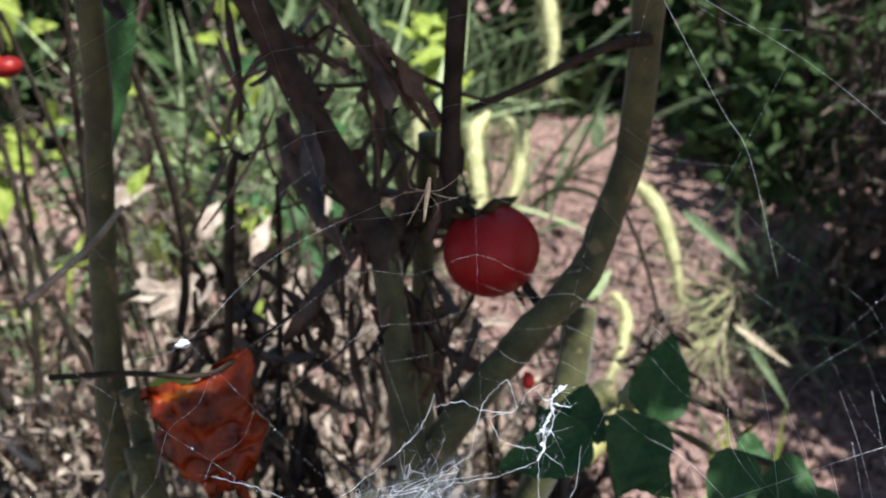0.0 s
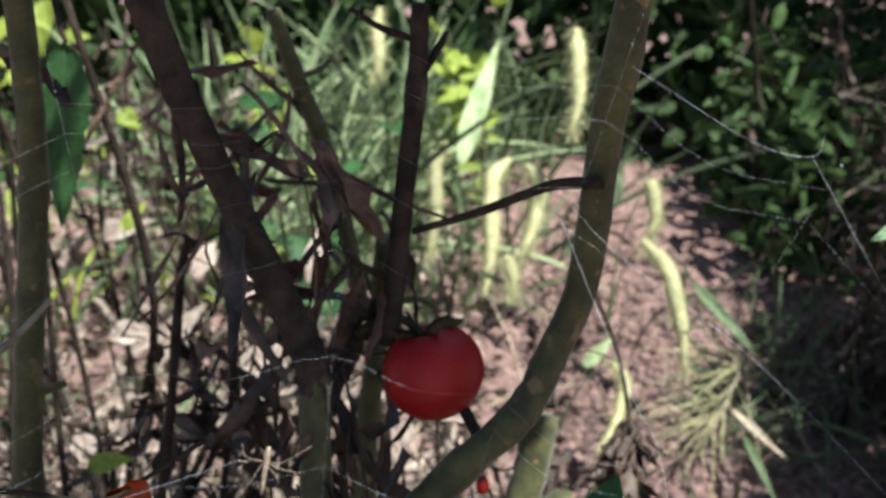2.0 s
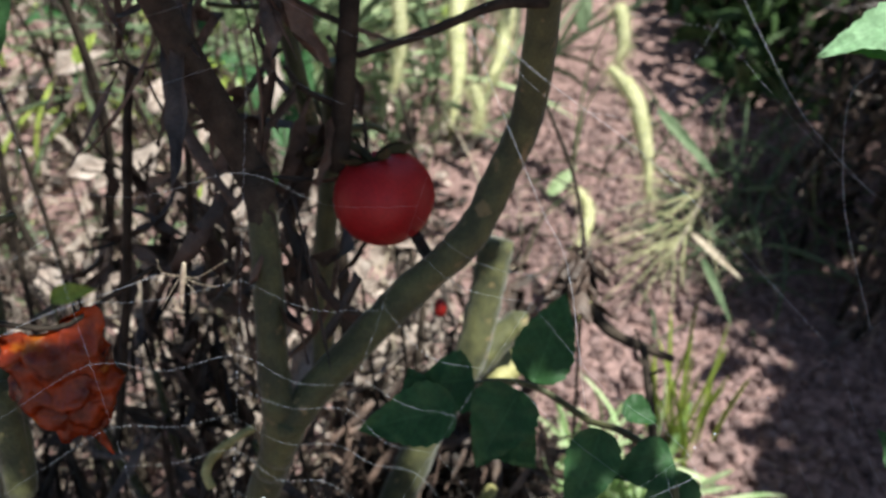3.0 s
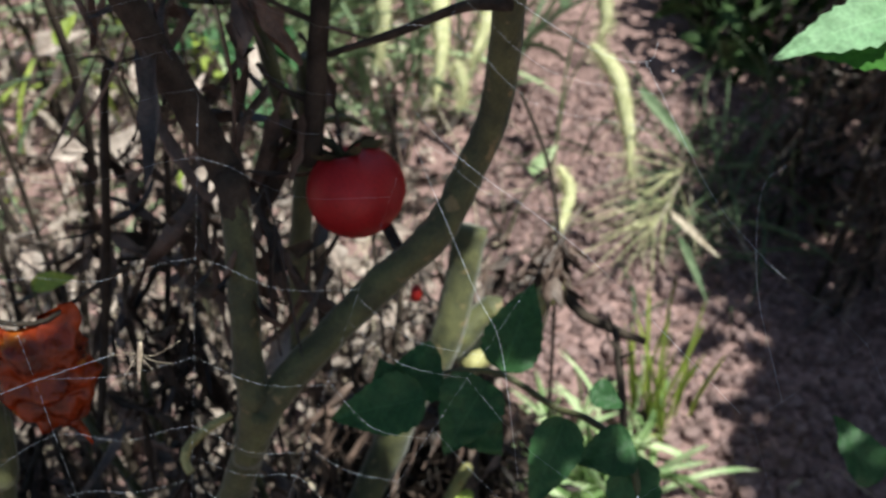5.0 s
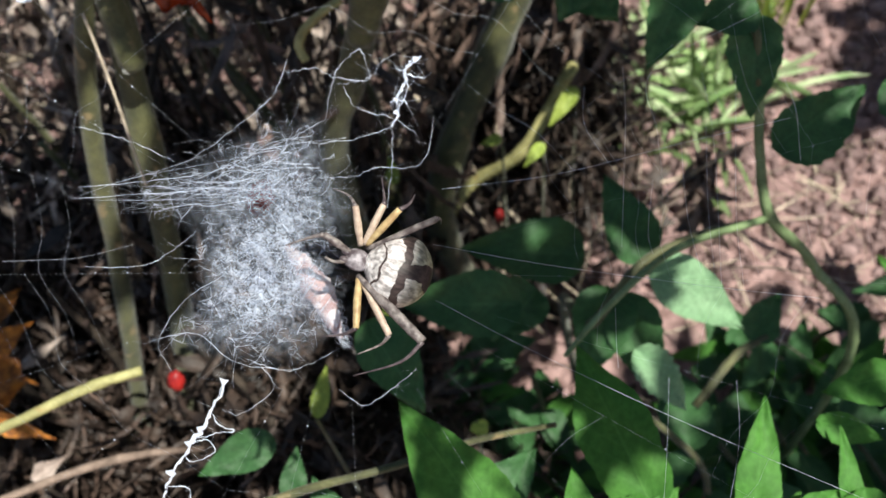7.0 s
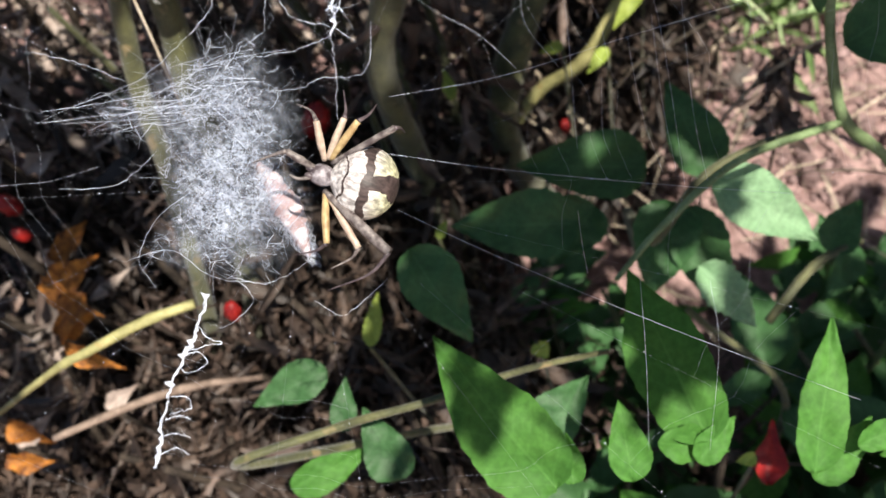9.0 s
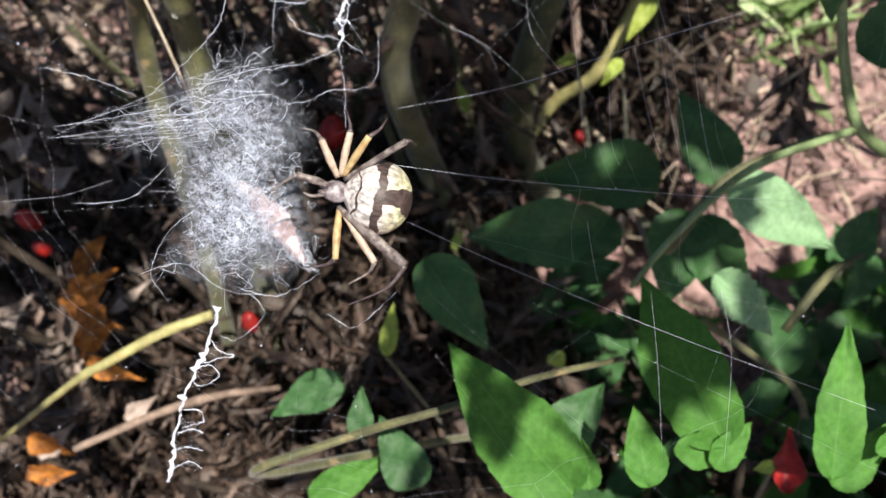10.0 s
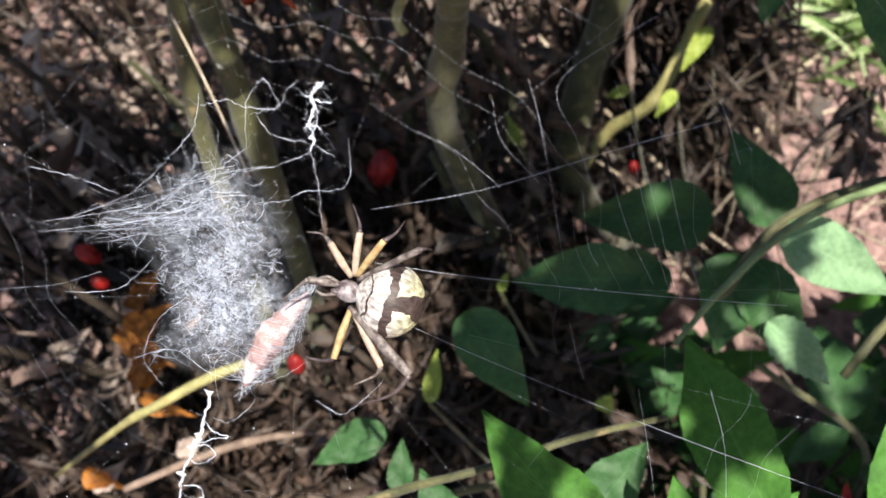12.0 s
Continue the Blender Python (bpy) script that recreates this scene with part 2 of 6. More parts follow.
# ---- shapes ----
def mesh_of(name, verts, faces, mat, smooth=True, uv=None):
    me = bpy.data.meshes.new(name)
    me.from_pydata(np.asarray(verts, float).tolist(), [], [tuple(int(i) for i in f) for f in faces])
    if smooth:
        me.polygons.foreach_set("use_smooth", [True] * len(me.polygons))
    if uv is not None:
        layer = me.uv_layers.new(name="UVMap")
        index = np.empty(len(me.loops), int)
        me.loops.foreach_get("vertex_index", index)
        layer.data.foreach_set("uv", np.asarray(uv, float)[index].ravel())
    me.materials.append(mat)
    me.update()
    return me


def part(name, mesh, parent=None, label=""):
    ob = new(name, mesh)
    if parent:
        ob.parent = parent
    if label:
        tagged(ob, label)
    return ob


def thing(name, label, category, group="", kind="", at=(0, 0, 0)):
    ob = new(name)
    ob.empty_display_size = 0.02
    ob.location = at
    return tagged(ob, label, category, group, kind)


def spline(points, steps):
    """A smooth line through the points."""
    p = np.asarray(points, float)
    p = np.vstack([2 * p[0] - p[1], p, 2 * p[-1] - p[-2]])
    out = []
    for k in range(1, len(p) - 2):
        for s in np.arange(steps) / steps:
            a, b, c, d = p[k - 1:k + 3]
            out.append(0.5 * (2 * b + (c - a) * s + (2 * a - 5 * b + 4 * c - d) * s * s + (3 * b - a - 3 * c + d) * s ** 3))
    return np.array(out + [p[-2]])


def tube(points, radii, sides=8, steps=5, lumps=0.0, seed=0, nodes=0.0):
    """A tapered, slightly lumpy tube with closed ends: vertices and faces."""
    line = spline(points, steps)
    n = len(line)
    r = np.interp(np.linspace(0, 1, n), np.linspace(0, 1, len(radii)), radii)
    rng = np.random.default_rng(seed + 17)
    if nodes:
        s = np.linspace(0, 1, n)
        for c in rng.uniform(0.1, 0.9, 3):
            r = r * (1 + nodes * np.exp(-((s - c) / 0.03) ** 2))
    ahead = np.gradient(line, axis=0)
    ahead /= np.linalg.norm(ahead, axis=1)[:, None] + 1e-12
    side = np.cross(ahead, np.array([0.31, 0.9, 0.3]))
    side /= np.linalg.norm(side, axis=1)[:, None] + 1e-12
    up = np.cross(side, ahead)
    a = np.linspace(0, 2 * np.pi, sides, endpoint=False)
    swell = 1 + lumps * rng.normal(size=(n, sides))
    v = line[:, None] + (r[:, None] * swell)[:, :, None] * (np.cos(a)[None, :, None] * side[:, None] + np.sin(a)[None, :, None] * up[:, None])
    v = v.reshape(-1, 3)
    f = [(k * sides + j, k * sides + (j + 1) % sides, (k + 1) * sides + (j + 1) % sides, (k + 1) * sides + j) for k in range(n - 1) for j in range(sides)]
    f += [tuple(range(sides))[::-1], tuple(range((n - 1) * sides, n * sides))]
    return v, f


def join(shapes):
    verts, faces, base = [], [], 0
    for v, f in shapes:
        verts.append(np.asarray(v))
        faces += [tuple(i + base for i in face) for face in f]
        base += len(v)
    return np.vstack(verts), faces


def ribbons(rng, roots, ways, length, width, bend=0.5, twist=0.6, seg=5, fold=0.25, droop=0.0, crumple=0.0):
    """Thin bent strips (blades, dry leaves, straws), each tapering to its tip. All arrays, one row a strip."""
    n = len(roots)
    way = ways / (np.linalg.norm(ways, axis=1)[:, None] + 1e-9)
    side = np.cross(way, rng.normal(size=(n, 3)))
    side /= np.linalg.norm(side, axis=1)[:, None] + 1e-9
    turn = rng.normal(size=(n, 3)) * bend
    p, rows = roots.copy(), []
    step = (length / seg)[:, None]
    for k in range(seg + 1):
        u = k / seg
        w = (width * (0.25 + 1.5 * u) * (1 - u) ** 0.6 * 1.25 + width * 0.02)[:, None]
        normal = np.cross(side, way)
        jolt = crumple * width[:, None] * rng.normal(size=(n, 3))
        rows.append(np.stack([p - side * w / 2 + jolt, p + normal * w * fold, p + side * w / 2 - jolt], 1))
        way = way + turn / seg
        way[:, 2] -= droop / seg
        way /= np.linalg.norm(way, axis=1)[:, None] + 1e-9
        side = side + np.cross(way, side) * twist / seg * rng.normal(size=(n, 1))
        side -= way * (side * way).sum(1)[:, None]
        side /= np.linalg.norm(side, axis=1)[:, None] + 1e-9
        p = p + way * step
    v = np.stack(rows, 1).reshape(-1, 3)
    cell = np.array([(3 * k + j, 3 * k + j + 1, 3 * k + j + 4, 3 * k + j + 3) for k in range(seg) for j in range(2)])
    f = (np.arange(n)[:, None, None] * 3 * (seg + 1) + cell[None]).reshape(-1, 4)
    return v, f.tolist()


def leaf_shape(length, width, seed=0, curl=0.25, fold=0.3, teeth=0.1, lobes=0.0):
    """A leaflet along +y with a toothed edge, folded on its rib: vertices, faces, uv."""
    rng = np.random.default_rng(seed)
    nu, nv = 34, 8
    u, s = np.meshgrid(np.linspace(0, 1, nu + 1), np.linspace(-1, 1, nv + 1), indexing="ij")
    half = np.sin(np.pi * np.clip(u, 0, 1) ** 0.72) ** 0.85 * (1 - 0.25 * u)
    saw = 1 + teeth * np.abs(s) * (2 * ((u * 9 + 0.3 * rng.random()) % 1) - 1) * (u < 0.93)
    half = half * saw * (1 + lobes * np.abs(s) * np.cos(u * 9 + rng.random() * 3))
    x = s * half * width / 2 * (1 + 0.08 * np.where(s > 0, 1, -1) * rng.normal())
    y = u * length - np.abs(s) * half * width * 0.08
    ripple = 0.035 * np.sin(u * 11 + s * 3 + rng.random() * 6) + 0.03 * np.sin(u * 23 - s * 4 + rng.random() * 6) * np.abs(s)
    z = fold * np.abs(x) + width * ripple - curl * length * u ** 2 + 0.04 * width * np.cos((u - 0.4 * np.abs(s)) * 40) * np.abs(s) * (1 - np.abs(s))
    v = np.stack([x, y, z], -1).reshape(-1, 3)
    f = [(a * (nv + 1) + b, a * (nv + 1) + b + 1, (a + 1) * (nv + 1) + b + 1, (a + 1) * (nv + 1) + b) for a in range(nu) for b in range(nv)]
    uv = np.stack([s / 2 + 0.5, u], -1).reshape(-1, 2)
    return v, f, uv


def aim(base, tip, face):
    """A pose with +y from base to tip and +z about towards face."""
    y = (Vector(tip) - Vector(base)).normalized()
    x = y.cross(Vector(face)).normalized()
    z = x.cross(y)
    m = Matrix((x, y, z)).transposed().to_4x4()
    m.translation = base
    return m


def leaflet(name, base, tip, width, mat, face=(0, -0.6, 0.8), parent=None, label="", seed=0, **shape):
    length = (Vector(tip) - Vector(base)).length
    v, f, uv = leaf_shape(length, width, seed, **shape)
    ob = part(name, mesh_of(name, v, f, mat, uv=uv), parent, label)
    ob.matrix_basis = aim(base, tip, face)
    return ob


def ball(centre, radii, rings=12, sides=18, lumps=0.0, seed=0):
    rng = np.random.default_rng(seed)
    a, b = np.meshgrid(np.linspace(0, np.pi, rings + 1)[1:-1], np.linspace(0, 2 * np.pi, sides, endpoint=False), indexing="ij")
    v = np.stack([np.sin(a) * np.cos(b), np.sin(a) * np.sin(b), np.cos(a)], -1).reshape(-1, 3)
    v = np.vstack([[0, 0, 1], v, [0, 0, -1]]) * (1 + lumps * rng.normal(size=(len(v) + 2, 1)))
    f = [(0, 1 + j, 1 + (j + 1) % sides) for j in range(sides)]
    f += [(1 + k * sides + j, 1 + (k + 1) * sides + j, 1 + (k + 1) * sides + (j + 1) % sides, 1 + k * sides + (j + 1) % sides) for k in range(rings - 2) for j in range(sides)]
    last = len(v) - 1
    f += [(last, last - sides + (j + 1) % sides, last - sides + j) for j in range(sides)]
    return v * np.asarray(radii) + np.asarray(centre), f


# ---- ground ----
def relief(x, y):
    """Height of the tilled soil."""
    near = max(0.0, 1 - max(0.0, math.hypot(x, y - 0.7) - 1.2) / 3)
    p = Vector((x, y, 0))
    rough = 0.02 * noise.noise(p * 4) + 0.01 * noise.noise(p * 13) + 0.005 * abs(noise.noise(p * 31)) + 0.005 * noise.noise(p * 75)
    return rough * near


def build_ground():
    fine_x, fine_y = np.r_[np.arange(-1.3, 0.0, 0.011), np.arange(0.0, 0.55, 0.0055), np.arange(0.55, 1.3, 0.011)], np.r_[np.arange(-0.3, 0.35, 0.011), np.arange(0.35, 1.25, 0.0055), np.arange(1.25, 2.1, 0.011)]
    far = np.array([0.15, 0.4, 0.8, 1.5, 3, 6, 12, 30, 80, 200, 600])
    xs = np.r_[fine_x[0] - far[::-1], fine_x, fine_x[-1] + far]
    ys = np.r_[fine_y[0] - far[::-1], fine_y, fine_y[-1] + far]
    v = [(x, y, relief(x, y)) for x in xs for y in ys]
    ny = len(ys)
    f = [(a * ny + b, (a + 1) * ny + b, (a + 1) * ny + b + 1, a * ny + b + 1) for a in range(len(xs) - 1) for b in range(ny - 1)]
    tagged(new("ground", mesh_of("ground", v, f, SOIL)), "reddish brown tilled garden soil", "soil", kind="structure")
    rng = np.random.default_rng(5)
    shapes = []
    for k in range(9500):
        if k % 5:
            x, y = rng.uniform(0.04, 0.5), rng.uniform(0.35, 1.35)
        else:
            x, y = rng.uniform(-0.6, 0.8), rng.uniform(0.25, 1.7)
        r = 0.0012 + 0.0034 * rng.random() ** 1.5 + 0.008 * rng.random() ** 9
        shapes.append(ball((x, y, relief(x, y) + r * 0.3), r * rng.uniform(0.7, 1.3, 3), 4, 5, 0.16, k))
    v, f = join(shapes)
    tagged(new("soil_clods", mesh_of("soil_clods", v, f, CLOD, smooth=False)), "loose crumbs and clods of reddish soil", "soil", kind="stuff")


build_ground()


def on_ground(rng, n, x0, x1, y0, y1, lift=0.004):
    x, y = rng.uniform(x0, x1, n), rng.uniform(y0, y1, n)
    return np.stack([x, y, [relief(a, b) + lift for a, b in zip(x, y)]], 1)


def build_litter():
    rng = np.random.default_rng(11)
    roots = on_ground(rng, 420, -0.9, 0.1, 0.4, 1.5, 0.006)
    ways = rng.normal(size=(420, 3)) * (1, 1, 0.12)
    v, f = ribbons(rng, roots, ways, rng.uniform(0.03, 0.14, 420), rng.uniform(0.0015, 0.004, 420), 0.25, 0.4, 4, 0.4)
    tagged(new("straw_litter", mesh_of("straw_litter", v, f, STRAW)), "pale dry straw and stalks lying on the soil", "straw", kind="stuff")
    roots = on_ground(rng, 150, 0.02, 0.55, 0.3, 1.2, 0.005)
    v, f = ribbons(rng, roots, rng.normal(size=(150, 3)) * (1, 1, 0.15), rng.uniform(0.008, 0.05, 150), rng.uniform(0.001, 0.0022, 150), 0.25, 0.4, 4, 0.4)
    tagged(new("straw_bits", mesh_of("straw_bits", v, f, STRAW)), "short straw bits scattered on bare soil", "straw", kind="stuff")
    roots = on_ground(rng, 190, 0.1, 0.34, 0.2, 0.52, 0.006)
    v, f = ribbons(rng, roots, rng.normal(size=(190, 3)) * (1, 1, 0.15), rng.uniform(0.012, 0.06, 190), rng.uniform(0.001, 0.003, 190), 0.3, 0.4, 4, 0.4)
    tagged(new("straw_bits", mesh_of("straw_bits", v, f, STRAW)), "broken straw lying on bare soil beside the shoots", "straw", kind="stuff")
    n = 480
    roots = on_ground(rng, n, -0.55, 0.1, 0.1, 1.3, 0.012)
    v, f = ribbons(rng, roots, rng.normal(size=(n, 3)) * (1, 1, 0.3), rng.uniform(0.02, 0.06, n), rng.uniform(0.005, 0.018, n), 2.2, 2.0, 7, 0.6, crumple=0.25)
    pale = on_ground(rng, 1500, -1.3, -0.03, 0.5, 1.9, 0.015)
    pv, pf = ribbons(rng, pale, rng.normal(size=(1500, 3)) * (1, 1, 0.4), rng.uniform(0.02, 0.07, 1500), rng.uniform(0.006, 0.03, 1500), 1.0, 1.0, 5, 0.35, crumple=0.08)
    tagged(new("pale_leaf_litter", mesh_of("pale_leaf_litter", pv, pf, DRY_PALE)), "bleached dry leaves lying in the sun", "leaf litter", kind="stuff")
    n2 = 260
    tall = on_ground(rng, n2, -0.5, 0.1, 0.28, 0.85, 0.0)
    tv, tf = ribbons(rng, tall, rng.normal(size=(n2, 3)) * (0.45, 0.45, 0.1) + (0, 0, 1), rng.uniform(0.06, 0.3, n2), rng.uniform(0.001, 0.0028, n2), 0.5, 0.8, 7, 0.4, 0.35)
    tagged(new("standing_straw", mesh_of("standing_straw", tv, tf, STRAW)), "thin dry stalks standing among the dead plants", "straw", kind="stuff")
    # the litter's leaf colour carries the shade of the growth above it
    tagged(new("leaf_litter", mesh_of("leaf_litter", v, f, DRY_SHADED)), "crumpled brown dead leaves lying under the plants", "leaf litter", kind="stuff")


build_litter()


# ---- tomato plant ----
def stem(name, points, radii, mat, parent=None, label="", sides=10, lumps=0.03, seed=0, nodes=0.12):
    v, f = tube(points, radii, sides, 7, lumps, seed, nodes)
    return part(name, mesh_of(name, v, f, mat), parent, label)


def build_plants():
    plant = thing("tomato_plant", "old tomato plant with a forked olive green stem, nearly leafless", "plant")
    stem("trunk", [(-0.1, 0.27, -0.03), (-0.092, 0.262, 0.12), (-0.0959, 0.2529, 0.2979), (-0.0757, 0.2468, 0.3685), (-0.0606, 0.2457, 0.4123)], [0.0076, 0.0068, 0.0058], BARK_GREEN, plant, seed=1)
    stem("limb", [(-0.0674, 0.2445, 0.3938), (-0.0579, 0.2491, 0.4133), (-0.0377, 0.2657, 0.43), (-0.0172, 0.2789, 0.4457), (0.0012, 0.2859, 0.4618), (0.0132, 0.2965, 0.4821), (0.0221, 0.2991, 0.5086), (0.0257, 0.2931, 0.5648), (0.0296, 0.2904, 0.595), (0.036, 0.286, 0.68)], [0.0062, 0.006, 0.0058, 0.0053], BARK_GREEN, plant, seed=2)
    stem("limb", [(-0.0698, 0.245, 0.3865), (-0.0644, 0.2472, 0.4109), (-0.0661, 0.2539, 0.4267), (-0.0679, 0.2706, 0.4591), (-0.0703, 0.2851, 0.4842)], [0.006, 0.0055, 0.0052], BARK_GREEN, plant, seed=3)
    stem("limb", [(-0.0686, 0.2755, 0.468), (-0.0702, 0.2838, 0.482), (-0.0751, 0.2897, 0.49), (-0.0932, 0.2942, 0.5322), (-0.1074, 0.2948, 0.5699), (-0.1182, 0.2984, 0.6021)], [0.005, 0.006, 0.0052, 0.0058], BARK_DARK, plant, "dark bark-covered limb", seed=3)
    stem("side_shoot", [(0.0241, 0.2853, 0.5477), (0.0095, 0.2943, 0.5435), (-0.0127, 0.3, 0.5322), (-0.0364, 0.3062, 0.5218)], [0.0022, 0.0016, 0.0012], BARK_DARK, plant, seed=4)

    back = thing("tomato_plant", "old tomato plant with cut pale green stubs", "plant")
    stem("trunk", [(-0.035, 0.36, -0.03), (-0.0623, 0.3173, 0.1697), (-0.0253, 0.3582, 0.2725), (0.0018, 0.3699, 0.3286), (0.0117, 0.3844, 0.3614), (0.0171, 0.3953, 0.3899)], [0.009, 0.0085, 0.0085, 0.0088], BARK_GREEN, back, seed=5)
    stem("stub", [(0.0048, 0.3775, 0.322), (0.0256, 0.3909, 0.338), (0.0345, 0.3918, 0.3391)], [0.008, 0.007], BARK_GREEN, back, seed=6)
    stem("stub", [(0.0158, 0.3866, 0.3018), (0.0429, 0.4103, 0.3144), (0.0694, 0.4356, 0.329)], [0.0065, 0.0085, 0.0092], BARK_YELLOW, back, "sunlit yellowed stub", seed=7)
    stem("branch", [(-0.0606, 0.3289, 0.1531), (-0.0426, 0.3478, 0.1657), (-0.0121, 0.3446, 0.1981), (0.0144, 0.367, 0.2376), (0.0164, 0.3643, 0.2441)], [0.0034, 0.0039, 0.0034], BARK_YELLOW, back, "yellowing branch", seed=9)
    stem("branch", [(0.0694, 0.4335, 0.3265), (0.0807, 0.4143, 0.3192), (0.0996, 0.4082, 0.312), (0.1176, 0.4118, 0.3007)], [0.0036, 0.003, 0.0022], BARK_DARK, back, seed=10)

    side = thing("tomato_plant", "pair of olive green stems standing close together", "plant")
    stem("trunk", [(-0.2826, 0.1708, -0.0513), (-0.2478, 0.1791, 0.0712), (-0.2005, 0.2112, 0.2688), (-0.1806, 0.2219, 0.3584), (-0.1641, 0.2385, 0.416), (-0.1565, 0.245, 0.413), (-0.1617, 0.258, 0.444)], [0.005, 0.0044, 0.0038, 0.0036], BARK_GREEN, side, seed=11)
    stem("trunk", [(-0.2507, 0.1722, -0.0541), (-0.2193, 0.1803, 0.0687), (-0.1802, 0.2088, 0.2406), (-0.1629, 0.2253, 0.3465), (-0.1567, 0.2427, 0.4119), (-0.1502, 0.2247, 0.3967), (-0.1578, 0.2454, 0.429)], [0.0068, 0.006, 0.0054, 0.0052], BARK_GREEN, side, seed=12)
    stem("tendril", [(-0.158, 0.2228, 0.4233), (-0.154, 0.2107, 0.399), (-0.1505, 0.1941, 0.3642)], [0.0005, 0.0004], STRAW, side, "dried pale tendril", 6, seed=13)
    stem("side_shoot", [(-0.1891, 0.2612, 0.4789), (-0.1787, 0.267, 0.4861), (-0.1712, 0.2825, 0.4901), (-0.1649, 0.2993, 0.4963)], [0.0016, 0.001], STRAW, side, seed=14)

    upright = [  # dark dead stems behind: points and radius
        ([(-0.0471, 0.3164, 0.4719), (-0.041, 0.3253, 0.5277), (-0.0361, 0.3275, 0.5686), (-0.0346, 0.3286, 0.5952)], 0.0038, BARK_DARK),
        ([(-0.0613, 0.3554, 0.4613), (-0.0729, 0.3618, 0.5238), (-0.0849, 0.3586, 0.5651), (-0.0913, 0.3581, 0.5881)], 0.0034, BARK_GREEN),
        ([(-0.1766, 0.3335, 0.2696), (-0.1527, 0.35, 0.3888), (-0.1394, 0.3665, 0.481), (-0.13, 0.36, 0.492)], 0.002, BARK_DARK),
        ([(-0.1497, 0.3588, 0.2686), (-0.1355, 0.3901, 0.3762), (-0.1263, 0.4032, 0.4635)], 0.0017, BARK_DARK),
        ([(-0.0639, 0.338, 0.3528), (-0.0624, 0.3526, 0.4012), (-0.057, 0.3675, 0.4502), (-0.0524, 0.3643, 0.4951)], 0.005, BARK_GREEN),
        ([(-0.0554, 0.3569, 0.3286), (-0.0559, 0.369, 0.3897), (-0.056, 0.3709, 0.4075)], 0.0028, BARK_DARK),
        ([(-0.1807, 0.2745, 0.3902), (-0.1782, 0.2938, 0.4542), (-0.1731, 0.3094, 0.5122), (-0.1665, 0.312, 0.56), (-0.162, 0.315, 0.66)], 0.0052, BARK_GREEN),
        ([(0.0524, 0.3775, 0.322), (0.0668, 0.4264, 0.3492), (0.0622, 0.4582, 0.3871), (0.0449, 0.4673, 0.4291)], 0.0012, BARK_DARK),
        ([(0.0985, 0.3526, 0.2924), (0.0964, 0.3718, 0.3152), (0.0978, 0.4005, 0.3184)], 0.0022, BARK_DARK),
    ]
    for k, (points, r, mat) in enumerate(upright):
        ob = thing("dead_stem", "dark dead stem with short broken twigs", "stem", "dead stems")
        stem("stalk", points, [r * 1.05, r, r * 0.85], mat, ob, seed=20 + k)
        rng = np.random.default_rng(300 + k)
        at = spline(points, 12)
        for m in range(3):
            p = at[rng.integers(4, len(at) - 2)]
            d = rng.normal(size=3) * (1, 0.5, 0.3) + (0, 0.3, 0.6)
            d *= rng.uniform(0.012, 0.03) / np.linalg.norm(d)
            stem("side_twig", [p, p + d * 0.6 + rng.normal(size=3) * 0.002, p + d], [r * 0.4, r * 0.25], mat, ob, sides=6, seed=m)

    curl = stem("curled_shoot", [(-0.0822, 0.2752, 0.379), (-0.0891, 0.2727, 0.376), (-0.098, 0.2697, 0.3693), (-0.1013, 0.2662, 0.3637), (-0.0988, 0.2621, 0.3587)], [0.0016, 0.002, 0.0017], BARK_YELLOW, seed=40)
    tagged(curl, "short curled yellow-green shoot on a stem", "shoot")
    shoot = stem("bent_shoot", [(-0.2713, 0.1037, 0.2729), (-0.2085, 0.1122, 0.3201), (-0.1907, 0.1157, 0.3292), (-0.1703, 0.1269, 0.3302), (-0.1512, 0.1345, 0.3295)], [0.001, 0.0017, 0.002, 0.0018], BARK_YELLOW, seed=41)
    tagged(shoot, "yellow-green bent shoot among dead leaves", "shoot")
    twig = stem("dry_twig", [(-0.2158, 0.0921, 0.2989), (-0.1821, 0.1071, 0.2985), (-0.1597, 0.1145, 0.2968), (-0.1354, 0.119, 0.293)], [0.0015, 0.0018, 0.0011], TWIG, seed=42)
    tagged(twig, "greyish brown dry twig", "twig")


build_plants()


def build_scraps():
    # dead leaf scraps caught on the dark limb and trunk
    rng = np.random.default_rng(19)
    for a, b, n in (((-0.0655, 0.2479, 0.432), (-0.0741, 0.2853, 0.4884), 40), ((-0.0741, 0.2853, 0.4884), (-0.1057, 0.2898, 0.5711), 60), ((-0.0757, 0.2468, 0.3685), (-0.092, 0.262, 0.15), 60), ((-0.1563, 0.3862, 0.4102), (-0.1215, 0.2899, 0.2953), 120), ((-0.0666, 0.3412, 0.2787), (0.0387, 0.3864, 0.2393), 60)):
        s = rng.random((n, 1))
        p = np.array(a) * (1 - s) + np.array(b) * s + (0, 0.035, 0) + rng.normal(size=(n, 3)) * (0.02, 0.012, 0.014)
        v, f = ribbons(rng, p, rng.normal(size=(n, 3)) * (0.5, 0.5, 0.3) + (0, 0, -0.8), rng.uniform(0.02, 0.07, n), rng.uniform(0.002, 0.009, n), 0.9, 2.0, 6, 0.5, 0.6, 0.16)
        tagged(new("dead_leaf_scraps", mesh_of("dead_leaf_scraps", v, f, DRY)), "shrivelled brown leaf scraps clinging to stems", "dead leaves", kind="stuff")


build_scraps()


